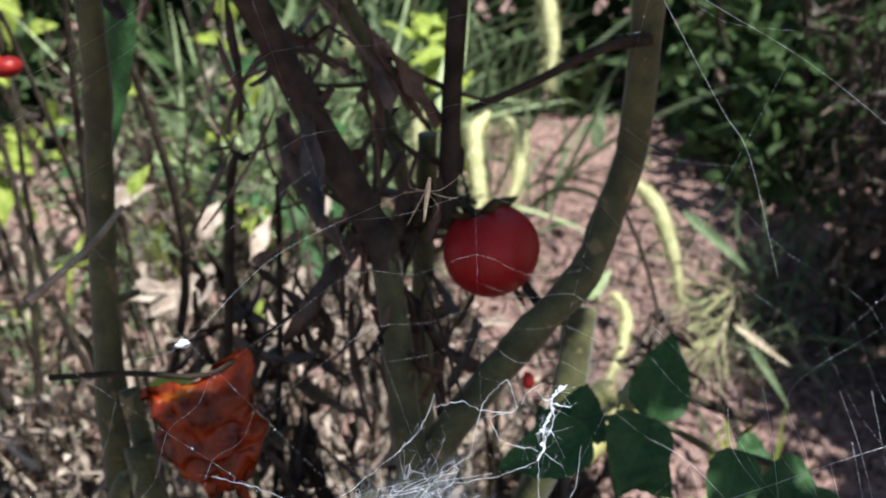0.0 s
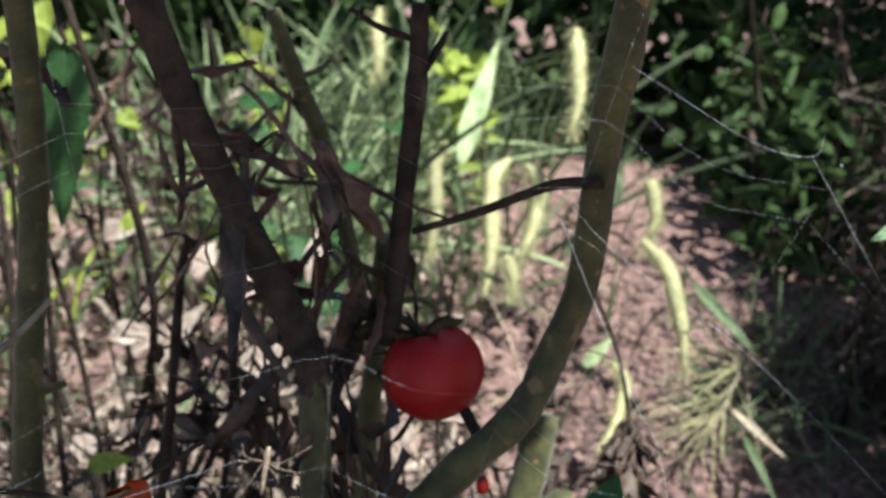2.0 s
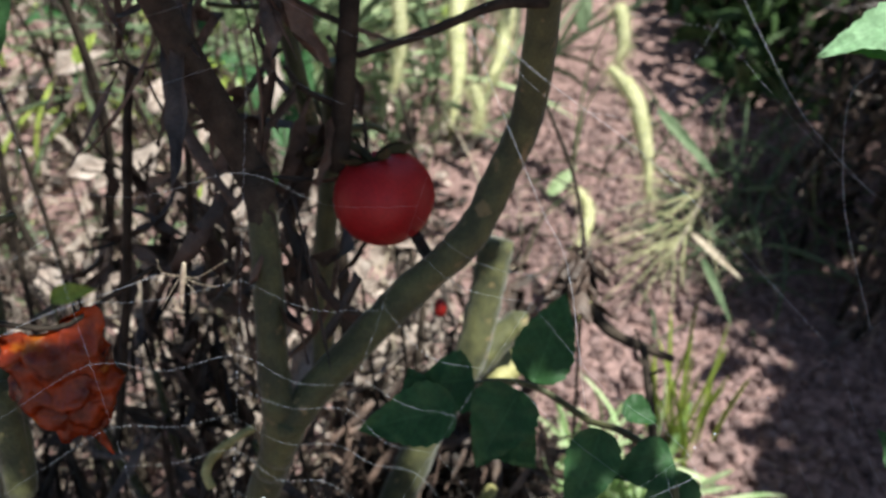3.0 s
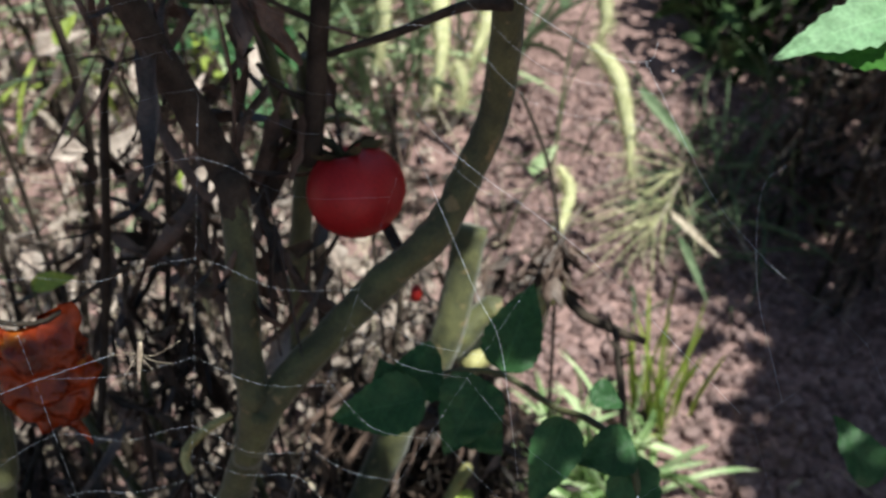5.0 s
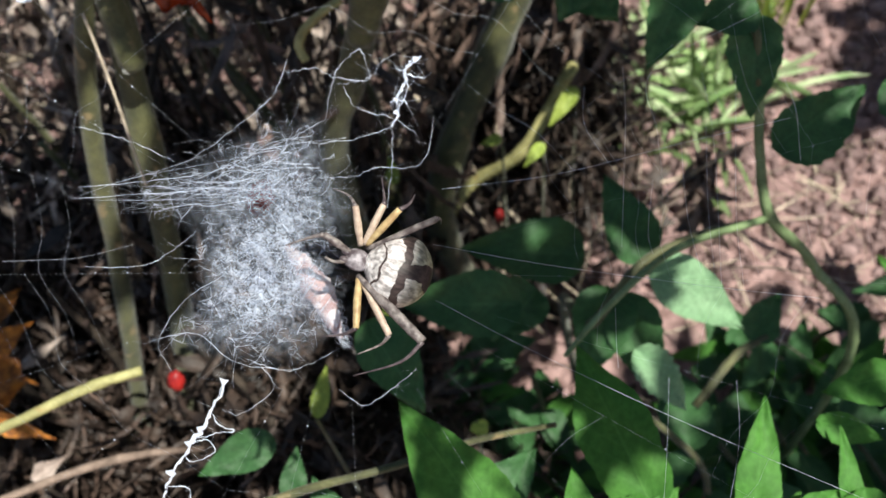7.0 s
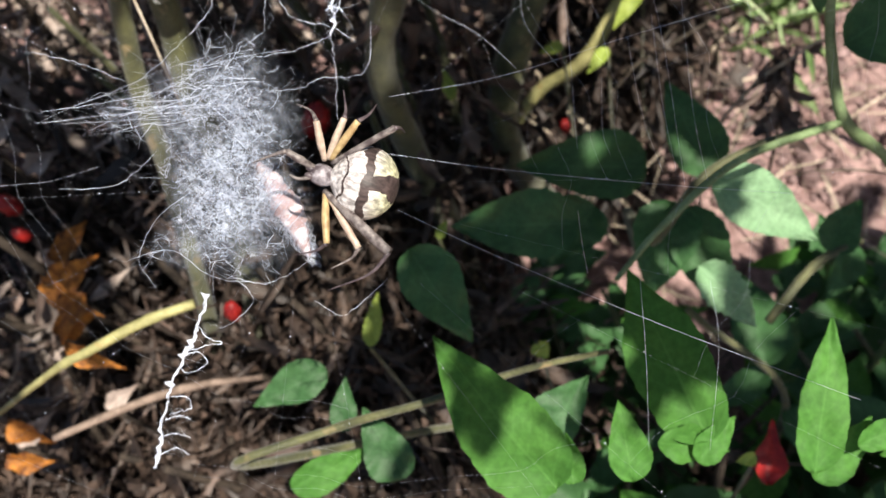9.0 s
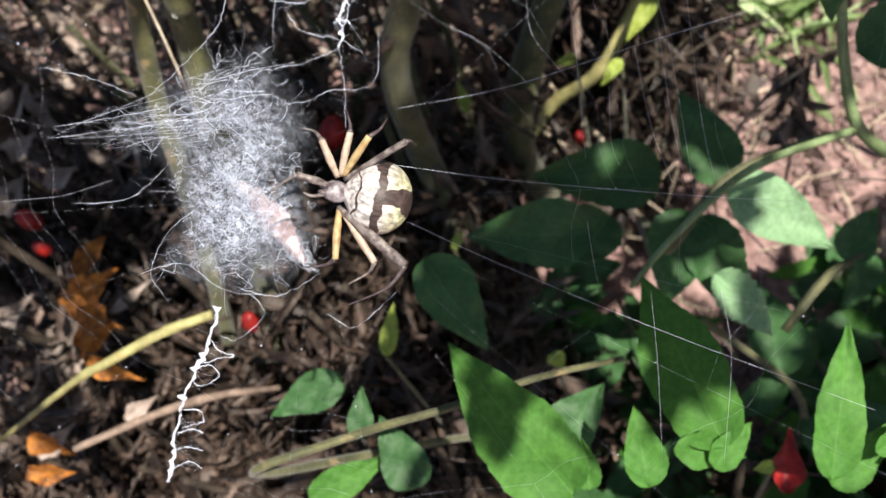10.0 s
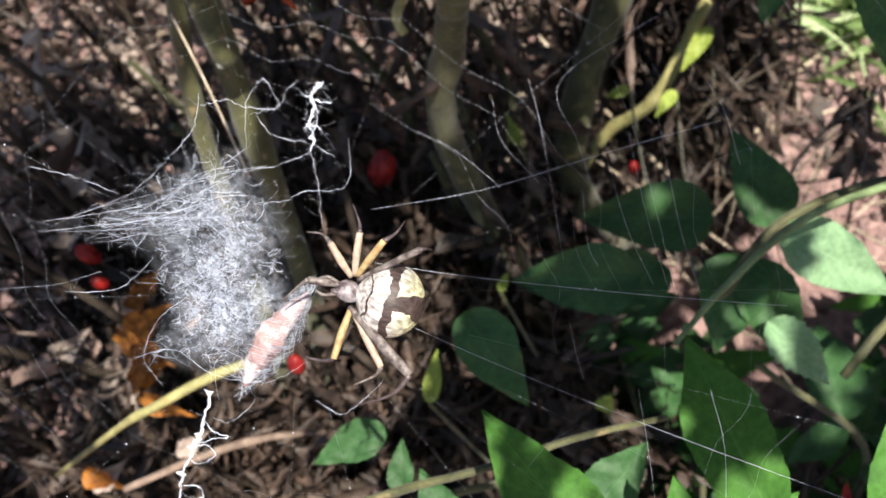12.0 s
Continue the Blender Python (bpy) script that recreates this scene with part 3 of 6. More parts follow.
def build_tomato():
    fruit = thing("tomato", "ripe red tomato hanging on its stalk", "tomato", at=(-0.0304, 0.3128, 0.4627))
    v, f = ball((0, 0, 0), (0.0192, 0.0192, 0.0185), 24, 36)
    a = np.arctan2(v[:, 1], v[:, 0])
    r = np.hypot(v[:, 0], v[:, 1])
    v[:, :2] *= (1 + 0.018 * np.cos(5 * a) * (v[:, 2:3].ravel() > -0.005))[:, None]
    v[:, 2] -= 0.006 * np.exp(-(r / 0.006) ** 2) * (v[:, 2] > 0)
    part("fruit", mesh_of("fruit", v, f, TOMATO), fruit)
    rng = np.random.default_rng(3)
    ang = np.linspace(0, 2 * np.pi, 7)[:6]
    ways = np.stack([np.cos(ang), np.sin(ang), 0.25 + 0 * ang], 1)
    v, f = ribbons(rng, np.tile([0, 0, 0.014], (6, 1)), ways, np.full(6, 0.017), np.full(6, 0.005), 0.4, 0.6, 6, 0.3, crumple=0.06)
    each, cells = len(v) // 6, len(f) // 6
    for k in range(6):
        part("sepal", mesh_of("sepal", v[k * each:(k + 1) * each], [tuple(i - k * each for i in c) for c in f[k * cells:(k + 1) * cells]], CALYX), fruit, "withered dark sepal")
    v, f = tube([(0, 0, 0.012), (-0.004, 0.001, 0.019), (-0.012, 0.003, 0.023), (-0.026, 0.006, 0.018)], [0.0018, 0.0016, 0.002], 8, 5)
    part("stalk", mesh_of("stalk", v, f, CALYX), fruit, "dark dry stalk")
    fruit.rotation_euler = (radians(-12), radians(-14), 0)


build_tomato()


def build_husk():
    """An emptied, shrivelled tomato skin: a crumpled hanging pouch."""
    rng = np.random.default_rng(8)
    nu, nv = 40, 44
    s, t = np.meshgrid(np.linspace(0, 2 * np.pi, nu, endpoint=False), np.linspace(0, 1, nv), indexing="ij")
    wide = 0.0165 * (1 - 0.12 * t) * np.where(t > 0.72, np.clip(1 - (t - 0.72) / 0.28, 0, 1) ** 0.6 * 0.98 + 0.02, 1) * (1 + 0.06 * np.sin(t * 14))
    folds = 1 + 0.25 * np.sin(3 * s + 2 * t) + 0.2 * np.sin(7 * s - 5 * t + 1) + 0.1 * np.sin(13 * s + 9 * t)
    x = wide * np.cos(s) * (0.8 + 0.2 * folds)
    y = 0.45 * wide * np.sin(s) * folds * np.clip(0.08 + t / 0.22, 0, 1)
    z = -0.046 * t + 0.0025 * np.sin(2 * s + 1) * (1 - t) + 0.004 * np.cos(s) * (t < 0.1)
    v = np.stack([x, y, z], -1).reshape(-1, 3)
    v = v + np.array([[noise.noise(Vector(p) * 180 + Vector((k, 0, 0))) for k in (0, 7, 13)] for p in v]) * 0.0032
    f = [(a * nv + b, ((a + 1) % nu) * nv + b, ((a + 1) % nu) * nv + b + 1, a * nv + b + 1) for a in range(nu) for b in range(nv - 1)]
    husk = thing("shrivelled_tomato", "shrivelled orange-red skin of a rotten tomato, hanging", "tomato", at=(-0.1289, 0.2297, 0.4653))
    part("skin", mesh_of("skin", v, f, HUSK), husk)
    v, f = tube([(0.004, 0, -0.043), (0.006, 0.001, -0.05), (0.008, 0, -0.0555)], [0.0022, 0.0015, 0.0004], 6, 4)
    part("tip", mesh_of("tip", v, f, HUSK), husk)
    v, f = tube([(-0.045, 0.004, 0.004), (-0.02, 0.002, 0.0025), (0.004, 0, -0.001), (0.02, 0.003, 0.006), (0.035, 0.01, 0.012)], [0.001, 0.0009, 0.0008], 6, 4)
    part("stalk", mesh_of("stalk", v, f, BARK_DARK), husk, "dark dry stalk")
    husk.rotation_euler = (0, radians(-3), radians(4))


build_husk()


# ---- withered plants ----
def withered(rng, foot, height, lean, count, size=(0.02, 0.06), mat=DRY, stem_mat=BARK_DARK):
    """A dead plant: a thin crooked stem with hanging crumpled leaves."""
    plant = thing("withered_plant", "withered plant hung with crumpled dark brown leaves", "plant", "withered plants")
    x, y, z = foot
    top = np.array([x + lean[0], y + lean[1], z + height])
    line = [np.array(foot) - (0, 0, 0.02)]
    for s in (0.35, 0.7):
        line.append(np.array(foot) * (1 - s) + top * s + rng.normal(size=3) * 0.012)
    line.append(top)
    v, f = tube(line, [0.0045, 0.0032, 0.0018], 6, 5, 0.05, int(rng.integers(999)))
    part("stem", mesh_of("stem", v, f, stem_mat), plant)
    at = spline(line, 20)
    pick = at[rng.integers(8, len(at), count)] + rng.normal(size=(count, 3)) * 0.014
    ways = rng.normal(size=(count, 3)) * (0.35, 0.35, 0.3) + (0, 0, -0.85)
    v, f = ribbons(rng, pick, ways, rng.uniform(*size, count), 0.0013 + 0.0065 * rng.random(count) ** 2.5, 2.0, 2.6, 7, 0.6, 0.9, 0.28)
    tagged(part("leaves", mesh_of("leaves", v, f, mat), plant), kind="stuff")
    return plant


def build_withered():
    rng = np.random.default_rng(21)
    spots = []
    for k in range(24):
        spots.append((rng.uniform(-0.42, 0.0), rng.uniform(0.4, 0.74)))
    for k in range(18):
        spots.append((rng.uniform(-0.6, -0.2), rng.uniform(0.2, 0.5)))
    for k, (x, y) in enumerate(spots):
        high = rng.uniform(0.16, 0.34) if x < -0.02 else rng.uniform(0.12, 0.24)
        withered(rng, (x, y, relief(x, y)), high, rng.normal(size=2) * 0.035, 95, mat=DRY_PALE if (y > 0.45 and k % 3) or k % 9 == 0 else DRY)
    for k in range(84):  # low dense growth under the web, mostly in the shade-darkened leaf colour
        x, y = rng.uniform(-0.5, 0.03), rng.uniform(0.0, 0.36)
        if (x > -0.1 and y > 0.24) or (x < -0.38 and 0.24 < y < 0.34 and k % 2):
            continue
        withered(rng, (x, y, relief(x, y)), rng.uniform(0.14, 0.27) if x < -0.14 else rng.uniform(0.08, 0.16), rng.normal(size=2) * 0.03, 100, (0.025, 0.075), mat=DRY_PALE if k % 5 == 0 and x < -0.3 else (DRY, DRY_SHADED, DRY_SHADED)[k % 3])
    for k in range(13):  # dark strips beside the pale stubs, their shade put into the colour
        x, y = rng.uniform(-0.08, 0.04), rng.uniform(0.36, 0.5)
        withered(rng, (x, y, relief(x, y)), rng.uniform(0.18, 0.29), rng.normal(size=2) * 0.02, 110, (0.03, 0.08), mat=DRY_SHADED)
    for k in range(24):  # dense shreds under the spider, added and coloured to darken the bed there
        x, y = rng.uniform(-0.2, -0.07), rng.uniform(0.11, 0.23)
        withered(rng, (x, y, relief(x, y)), rng.uniform(0.19, 0.26), rng.normal(size=2) * 0.02, 100, (0.02, 0.06), mat=DRY_SHADED)
    for k in range(16):  # dark growth at the side
        x, y = rng.uniform(-0.75, -0.4), rng.uniform(0.45, 0.8)
        withered(rng, (x, y, relief(x, y)), rng.uniform(0.2, 0.36), rng.normal(size=2) * 0.04, 100, (0.02, 0.07))
    for k in range(26):  # behind
        x, y = rng.uniform(-1.1, -0.25), rng.uniform(0.75, 1.6)
        withered(rng, (x, y, relief(x, y)), rng.uniform(0.25, 0.5), rng.normal(size=2) * 0.05, 40, (0.03, 0.08), mat=DRY_PALE if k % 5 == 0 else DRY)
    for k in range(22):  # dark stalks under the web
        x, y = rng.uniform(-0.36, -0.12), rng.uniform(0.16, 0.4)
        withered(rng, (x, y, relief(x, y)), rng.uniform(0.24, 0.34), rng.normal(size=2) * 0.04, 14, (0.02, 0.06), stem_mat=BARK_GREEN if k % 3 == 0 else BARK_DARK)
    for k in range(10):  # tall bare stalks among them
        x, y = rng.uniform(-0.65, -0.24), rng.uniform(0.45, 1.0)
        withered(rng, (x, y, relief(x, y)), rng.uniform(0.45, 0.6), rng.normal(size=2) * 0.04, 12, (0.02, 0.05))
    for top, low in (((0.0912, 0.3206, 0.2309), (0.0776, 0.274, 0.2051)), ((0.0643, 0.4195, 0.3721), (0.0568, 0.4043, 0.3539))):  # dead leaves hanging in strips
        hung = thing("hanging_dead_leaf", "shrivelled dark dead leaf hanging on a thin stalk", "leaf")
        a, b = np.array(top), np.array(low)
        foot = np.array([a[0] + 0.01, a[1] + 0.03, -0.01])
        stem("stalk", [foot, (foot + a) / 2 + (0.004, 0.01, 0), a], [0.0014, 0.001], BARK_DARK, hung, sides=5, nodes=0)
        q = a + (b - a) * rng.random((40, 1)) * 0.7 + rng.normal(size=(40, 3)) * 0.003
        v, f = ribbons(rng, q, (b - a) / np.linalg.norm(b - a) + rng.normal(size=(40, 3)) * 0.25, rng.uniform(0.015, 0.03, 40), rng.uniform(0.003, 0.009, 40), 0.8, 2.0, 6, 0.5, 0.3, 0.16)
        part("blade", mesh_of("blade", v, f, DRY), hung)
    for k in range(14):
        x, y = rng.uniform(0.4, 0.62), rng.uniform(0.78, 1.05)
        withered(rng, (x, y, relief(x, y)), rng.uniform(0.3, 0.5), rng.normal(size=2) * 0.04, 110, (0.03, 0.09))
    for k in range(30):
        x, y = rng.uniform(0.42, 1.2), rng.uniform(0.8, 1.6)
        withered(rng, (x, y, relief(x, y)), rng.uniform(0.4, 0.75), rng.normal(size=2) * 0.05, 80, (0.03, 0.1))


build_withered()


# ---- green foliage near the web ----
def build_foliage():
    near = (0.1, -0.55, 0.83)
    sprig = thing("tomato_shoot", "young tomato shoot with dull green shaded leaflets", "plant")
    stem("stalk", [(0.13, 0.2, -0.02), (0.1348, 0.1853, 0.2365), (0.1084, 0.1984, 0.2968), (0.0837, 0.1962, 0.3345), (0.0764, 0.2066, 0.3605), (0.0743, 0.215, 0.3785), (0.0729, 0.2158, 0.386)], [0.002, 0.0021, 0.0014], STALK_PALE, sprig, seed=50)
    stem("branch", [(0.0837, 0.1962, 0.3345), (0.0456, 0.1736, 0.3479), (0.0196, 0.1455, 0.3563), (0.004, 0.1259, 0.3571)], [0.0015, 0.0013, 0.0008], STALK_PALE, sprig, seed=51)
    for k, (b, t, w, d) in enumerate([
            (((0.0266, 0.2758, 0.4031)), ((0.0399, 0.298, 0.4295)), 0.026, 1), (((-0.0027, 0.2403, 0.423)), ((-0.0361, 0.2359, 0.4177)), 0.024, 2),
            (((-0.0107, 0.2414, 0.4165)), ((-0.0187, 0.2529, 0.4302)), 0.02, 3), (((0.0033, 0.2541, 0.4239)), ((-0.0167, 0.2491, 0.4257)), 0.024, 4),
            (((0.0191, 0.2478, 0.4241)), ((0.0041, 0.2277, 0.408)), 0.026, 5), (((0.0463, 0.2359, 0.4177)), ((0.0337, 0.2131, 0.3983)), 0.02, 6),
            (((0.071, 0.2331, 0.4066)), ((0.0493, 0.2264, 0.4065)), 0.02, 7), (((0.07, 0.2311, 0.4043)), ((0.0709, 0.205, 0.3809)), 0.022, 8),
            (((0.0793, 0.2049, 0.3651)), ((0.1159, 0.2261, 0.375)), 0.026, 9), (((0.1155, 0.219, 0.3821)), ((0.1445, 0.198, 0.3726)), 0.022, 10),
            (((0.1366, 0.2187, 0.3662)), ((0.1574, 0.2268, 0.3758)), 0.018, 11), (((0.1662, 0.2415, 0.3778)), ((0.1533, 0.258, 0.3975)), 0.02, 12),
            (((0.0657, 0.2928, 0.3767)), ((0.08, 0.2882, 0.3712)), 0.014, 13), (((0.0113, 0.245, 0.413)), ((0.0255, 0.2346, 0.4006)), 0.022, 14)]):
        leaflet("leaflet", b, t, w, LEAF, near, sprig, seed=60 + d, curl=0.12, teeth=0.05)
    stem("leaf_stalk", [(0.0463, 0.2594, 0.3991), (0.0249, 0.2677, 0.4089), (0.0033, 0.2565, 0.419), (-0.0089, 0.2469, 0.4154)], [0.0014, 0.001], BARK_GREEN, sprig, seed=52)
    stem("leaf_stalk", [(0.0729, 0.2158, 0.386), (0.069, 0.2311, 0.4043), (0.0575, 0.2495, 0.4029), (0.0463, 0.2594, 0.3991)], [0.0016, 0.0012], BARK_GREEN, sprig, seed=53)

    low = thing("tomato_shoot", "bright green tomato shoot lit by the sun", "plant")
    stem("stalk", [(-0.03, 0.19, -0.02), (-0.06, 0.13, 0.2), (-0.1108, 0.0679, 0.3519), (-0.0792, 0.0775, 0.3607), (-0.0508, 0.0847, 0.3633), (-0.0246, 0.0964, 0.3571), (0.0005, 0.1071, 0.3448)], [0.002, 0.0014, 0.0012, 0.0009], BARK_GREEN, low, seed=54)
    # sunlit or shaded look is chosen here by leaf colour
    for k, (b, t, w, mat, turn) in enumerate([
            (((-0.0123, 0.0554, 0.3778)), ((-0.0414, 0.0848, 0.408)), 0.027, LEAF_SUNLIT, near), (((0.0283, 0.0736, 0.3597)), ((0.0072, 0.1246, 0.3705)), 0.027, LEAF_SUNLIT, near),
            (((0.0072, 0.0599, 0.3693)), ((0.0043, 0.0786, 0.3807)), 0.0125, LEAF_SUNLIT, near), (((0.0586, 0.0707, 0.3383)), ((0.0667, 0.1109, 0.3589)), 0.0165, LEAF_SUNLIT, near),
            (((0.0144, 0.0726, 0.3628)), ((0.0354, 0.0727, 0.3515)), 0.012, LEAF_SUNLIT, near), (((0.0249, 0.0685, 0.3578)), ((0.0363, 0.0803, 0.3614)), 0.01, LEAF_SUNLIT, near),
            (((-0.0079, 0.0569, 0.3775)), ((-0.0094, 0.0685, 0.3845)), 0.008, LEAF_SUNLIT, near), (((0.0594, 0.0707, 0.3322)), ((0.0781, 0.0879, 0.337)), 0.014, LEAF_SUNLIT, near),
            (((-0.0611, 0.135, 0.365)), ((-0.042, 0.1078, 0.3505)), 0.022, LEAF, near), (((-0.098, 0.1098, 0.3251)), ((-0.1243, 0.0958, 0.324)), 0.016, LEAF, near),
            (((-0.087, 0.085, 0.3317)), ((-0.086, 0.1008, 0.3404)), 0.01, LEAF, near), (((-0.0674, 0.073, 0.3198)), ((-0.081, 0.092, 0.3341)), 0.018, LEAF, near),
            (((-0.0237, 0.0783, 0.3348)), ((-0.0051, 0.0998, 0.3421)), 0.02, LEAF, near), (((-0.1083, 0.0696, 0.3168)), ((-0.0808, 0.0834, 0.3174)), 0.014, LEAF_SUNLIT, near),
            (((0.1075, 0.12, 0.3553)), ((0.0841, 0.1137, 0.3549)), 0.016, LEAF_SUNLIT, near), (((0.0887, 0.0747, 0.3427)), ((0.087, 0.1011, 0.3587)), 0.008, LEAF_SUNLIT, near), (((0.0698, 0.0767, 0.3466)), ((0.0882, 0.0847, 0.3488)), 0.009, LEAF_SUNLIT, near),
            (((0.0997, 0.0823, 0.3457)), ((0.0764, 0.0741, 0.3442)), 0.016, LEAF_SUNLIT, near), (((0.0815, 0.1063, 0.3509)), ((0.1036, 0.1021, 0.3452)), 0.011, LEAF_SUNLIT, near)]):
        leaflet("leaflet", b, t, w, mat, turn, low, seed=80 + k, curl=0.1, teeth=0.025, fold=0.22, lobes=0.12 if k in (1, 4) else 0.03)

    mid = thing("tomato_shoot", "broad dark green tomato leaves in shade", "plant")
    stem("stalk", [(0.03, 0.27, -0.02), (0.008, 0.22, 0.2299), (0.0171, 0.1773, 0.2858), (0.0375, 0.1959, 0.3027), (0.064, 0.2101, 0.3038), (0.0922, 0.2187, 0.3012)], [0.0026, 0.002, 0.0016], BARK_GREEN, mid, seed=55)
    stem("side_stalk", [(0.0642, 0.1611, 0.2407), (0.084, 0.1832, 0.2479), (0.103, 0.1937, 0.2489)], [0.002, 0.0017], BARK_GREEN, mid, seed=56)
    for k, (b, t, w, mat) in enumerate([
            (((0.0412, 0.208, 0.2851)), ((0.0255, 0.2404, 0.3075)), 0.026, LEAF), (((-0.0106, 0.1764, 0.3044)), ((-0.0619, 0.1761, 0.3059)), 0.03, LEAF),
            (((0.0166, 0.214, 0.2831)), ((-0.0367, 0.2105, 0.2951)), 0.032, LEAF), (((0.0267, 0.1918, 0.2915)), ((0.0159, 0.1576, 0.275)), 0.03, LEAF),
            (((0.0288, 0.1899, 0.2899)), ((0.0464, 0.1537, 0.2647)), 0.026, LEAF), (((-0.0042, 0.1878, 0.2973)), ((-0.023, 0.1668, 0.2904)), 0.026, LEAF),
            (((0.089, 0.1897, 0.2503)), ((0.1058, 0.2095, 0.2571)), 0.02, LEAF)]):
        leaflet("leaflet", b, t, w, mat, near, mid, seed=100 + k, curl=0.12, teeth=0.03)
    leaflet("leaflet", (0.04, 0.1906, 0.3109), (0.0836, 0.173, 0.2894), 0.026, LEAF_PALE, (0.1, -0.4, 0.85), mid, "curled leaflet showing its pale underside", 120, curl=0.25, fold=0.25, teeth=0.02)
    leaflet("leaflet", (0.0347, 0.166, 0.2866), (0.058, 0.1455, 0.2688), 0.019, LEAF_PALE, (0.1, -0.4, 0.85), mid, "curled leaflet showing its pale underside", 121, curl=0.2, fold=0.5)

    side = thing("leafy_twig", "hanging green leaf with a browned edge on a thin twig", "plant")
    leaflet("leaflet", (-0.172, 0.36, 0.575), (-0.184, 0.352, 0.5), 0.022, LEAF, (0.1, -0.8, 0.5), side, seed=132, curl=0.05)
    stem("stalk", [(-0.172, 0.36, 0.575), (-0.2, 0.4, 0.6), (-0.24, 0.42, 0.3), (-0.25, 0.43, -0.01)], [0.001, 0.002], BARK_DARK, side, seed=58)

    top = thing("leafy_twig", "twig with a bright sunlit green leaf", "plant")
    leaflet("leaflet", (0.1488, 0.2893, 0.5444), (0.1086, 0.2746, 0.5411), 0.02, LEAF_PALE, near, top, seed=130)
    leaflet("leaflet", (0.1524, 0.2811, 0.5328), (0.1203, 0.2841, 0.5371), 0.018, LEAF_SUNLIT, near, top, seed=131)
    stem("stalk", [(0.1488, 0.2893, 0.5444), (0.1684, 0.2947, 0.5347), (0.233, 0.347, 0.4528), (0.29, 0.35, 0)], [0.0016, 0.003], BARK_GREEN, top, seed=57)


build_foliage()


def build_undergrowth():
    # low leafy shoots that fill the bed under the web
    rng = np.random.default_rng(23)
    for k in range(84):
        x, y = rng.uniform(-0.06, 0.3), rng.uniform(-0.02, 0.25)
        if k > 63:
            x, y = rng.uniform(0.09, 0.28), rng.uniform(0.17, 0.3)
        elif x > 0.06 and y > 0.17:
            continue
        shoot = thing("low_shoot", "low tomato shoot with dark green leaves in shade", "plant", "low shoots")
        high = rng.uniform(0.1, 0.26) if y < 0.14 else rng.uniform(0.06, 0.13)
        line = [(x, y, relief(x, y) - 0.01), (x + 0.02 * rng.normal(), y + 0.02 * rng.normal(), high * 0.6), (x + 0.03 * rng.normal(), y + 0.03 * rng.normal(), high)]
        stem("stalk", line, [0.0026, 0.0014], BARK_GREEN, shoot, sides=6, nodes=0)
        at = spline(line, 20)
        for m in range(8):
            b = Vector(at[rng.integers(10, len(at))])
            way = Vector(rng.normal(size=3) * (1, 1, 0.35)).normalized()
            leaflet("leaflet", b, b + way * rng.uniform(0.025, 0.055), rng.uniform(0.014, 0.03), LEAF if m % 5 else LEAF_SUNLIT, (rng.normal() * 0.3, -0.4 + rng.normal() * 0.3, 0.85), shoot, seed=int(rng.integers(9999)), teeth=0.05)


build_undergrowth()


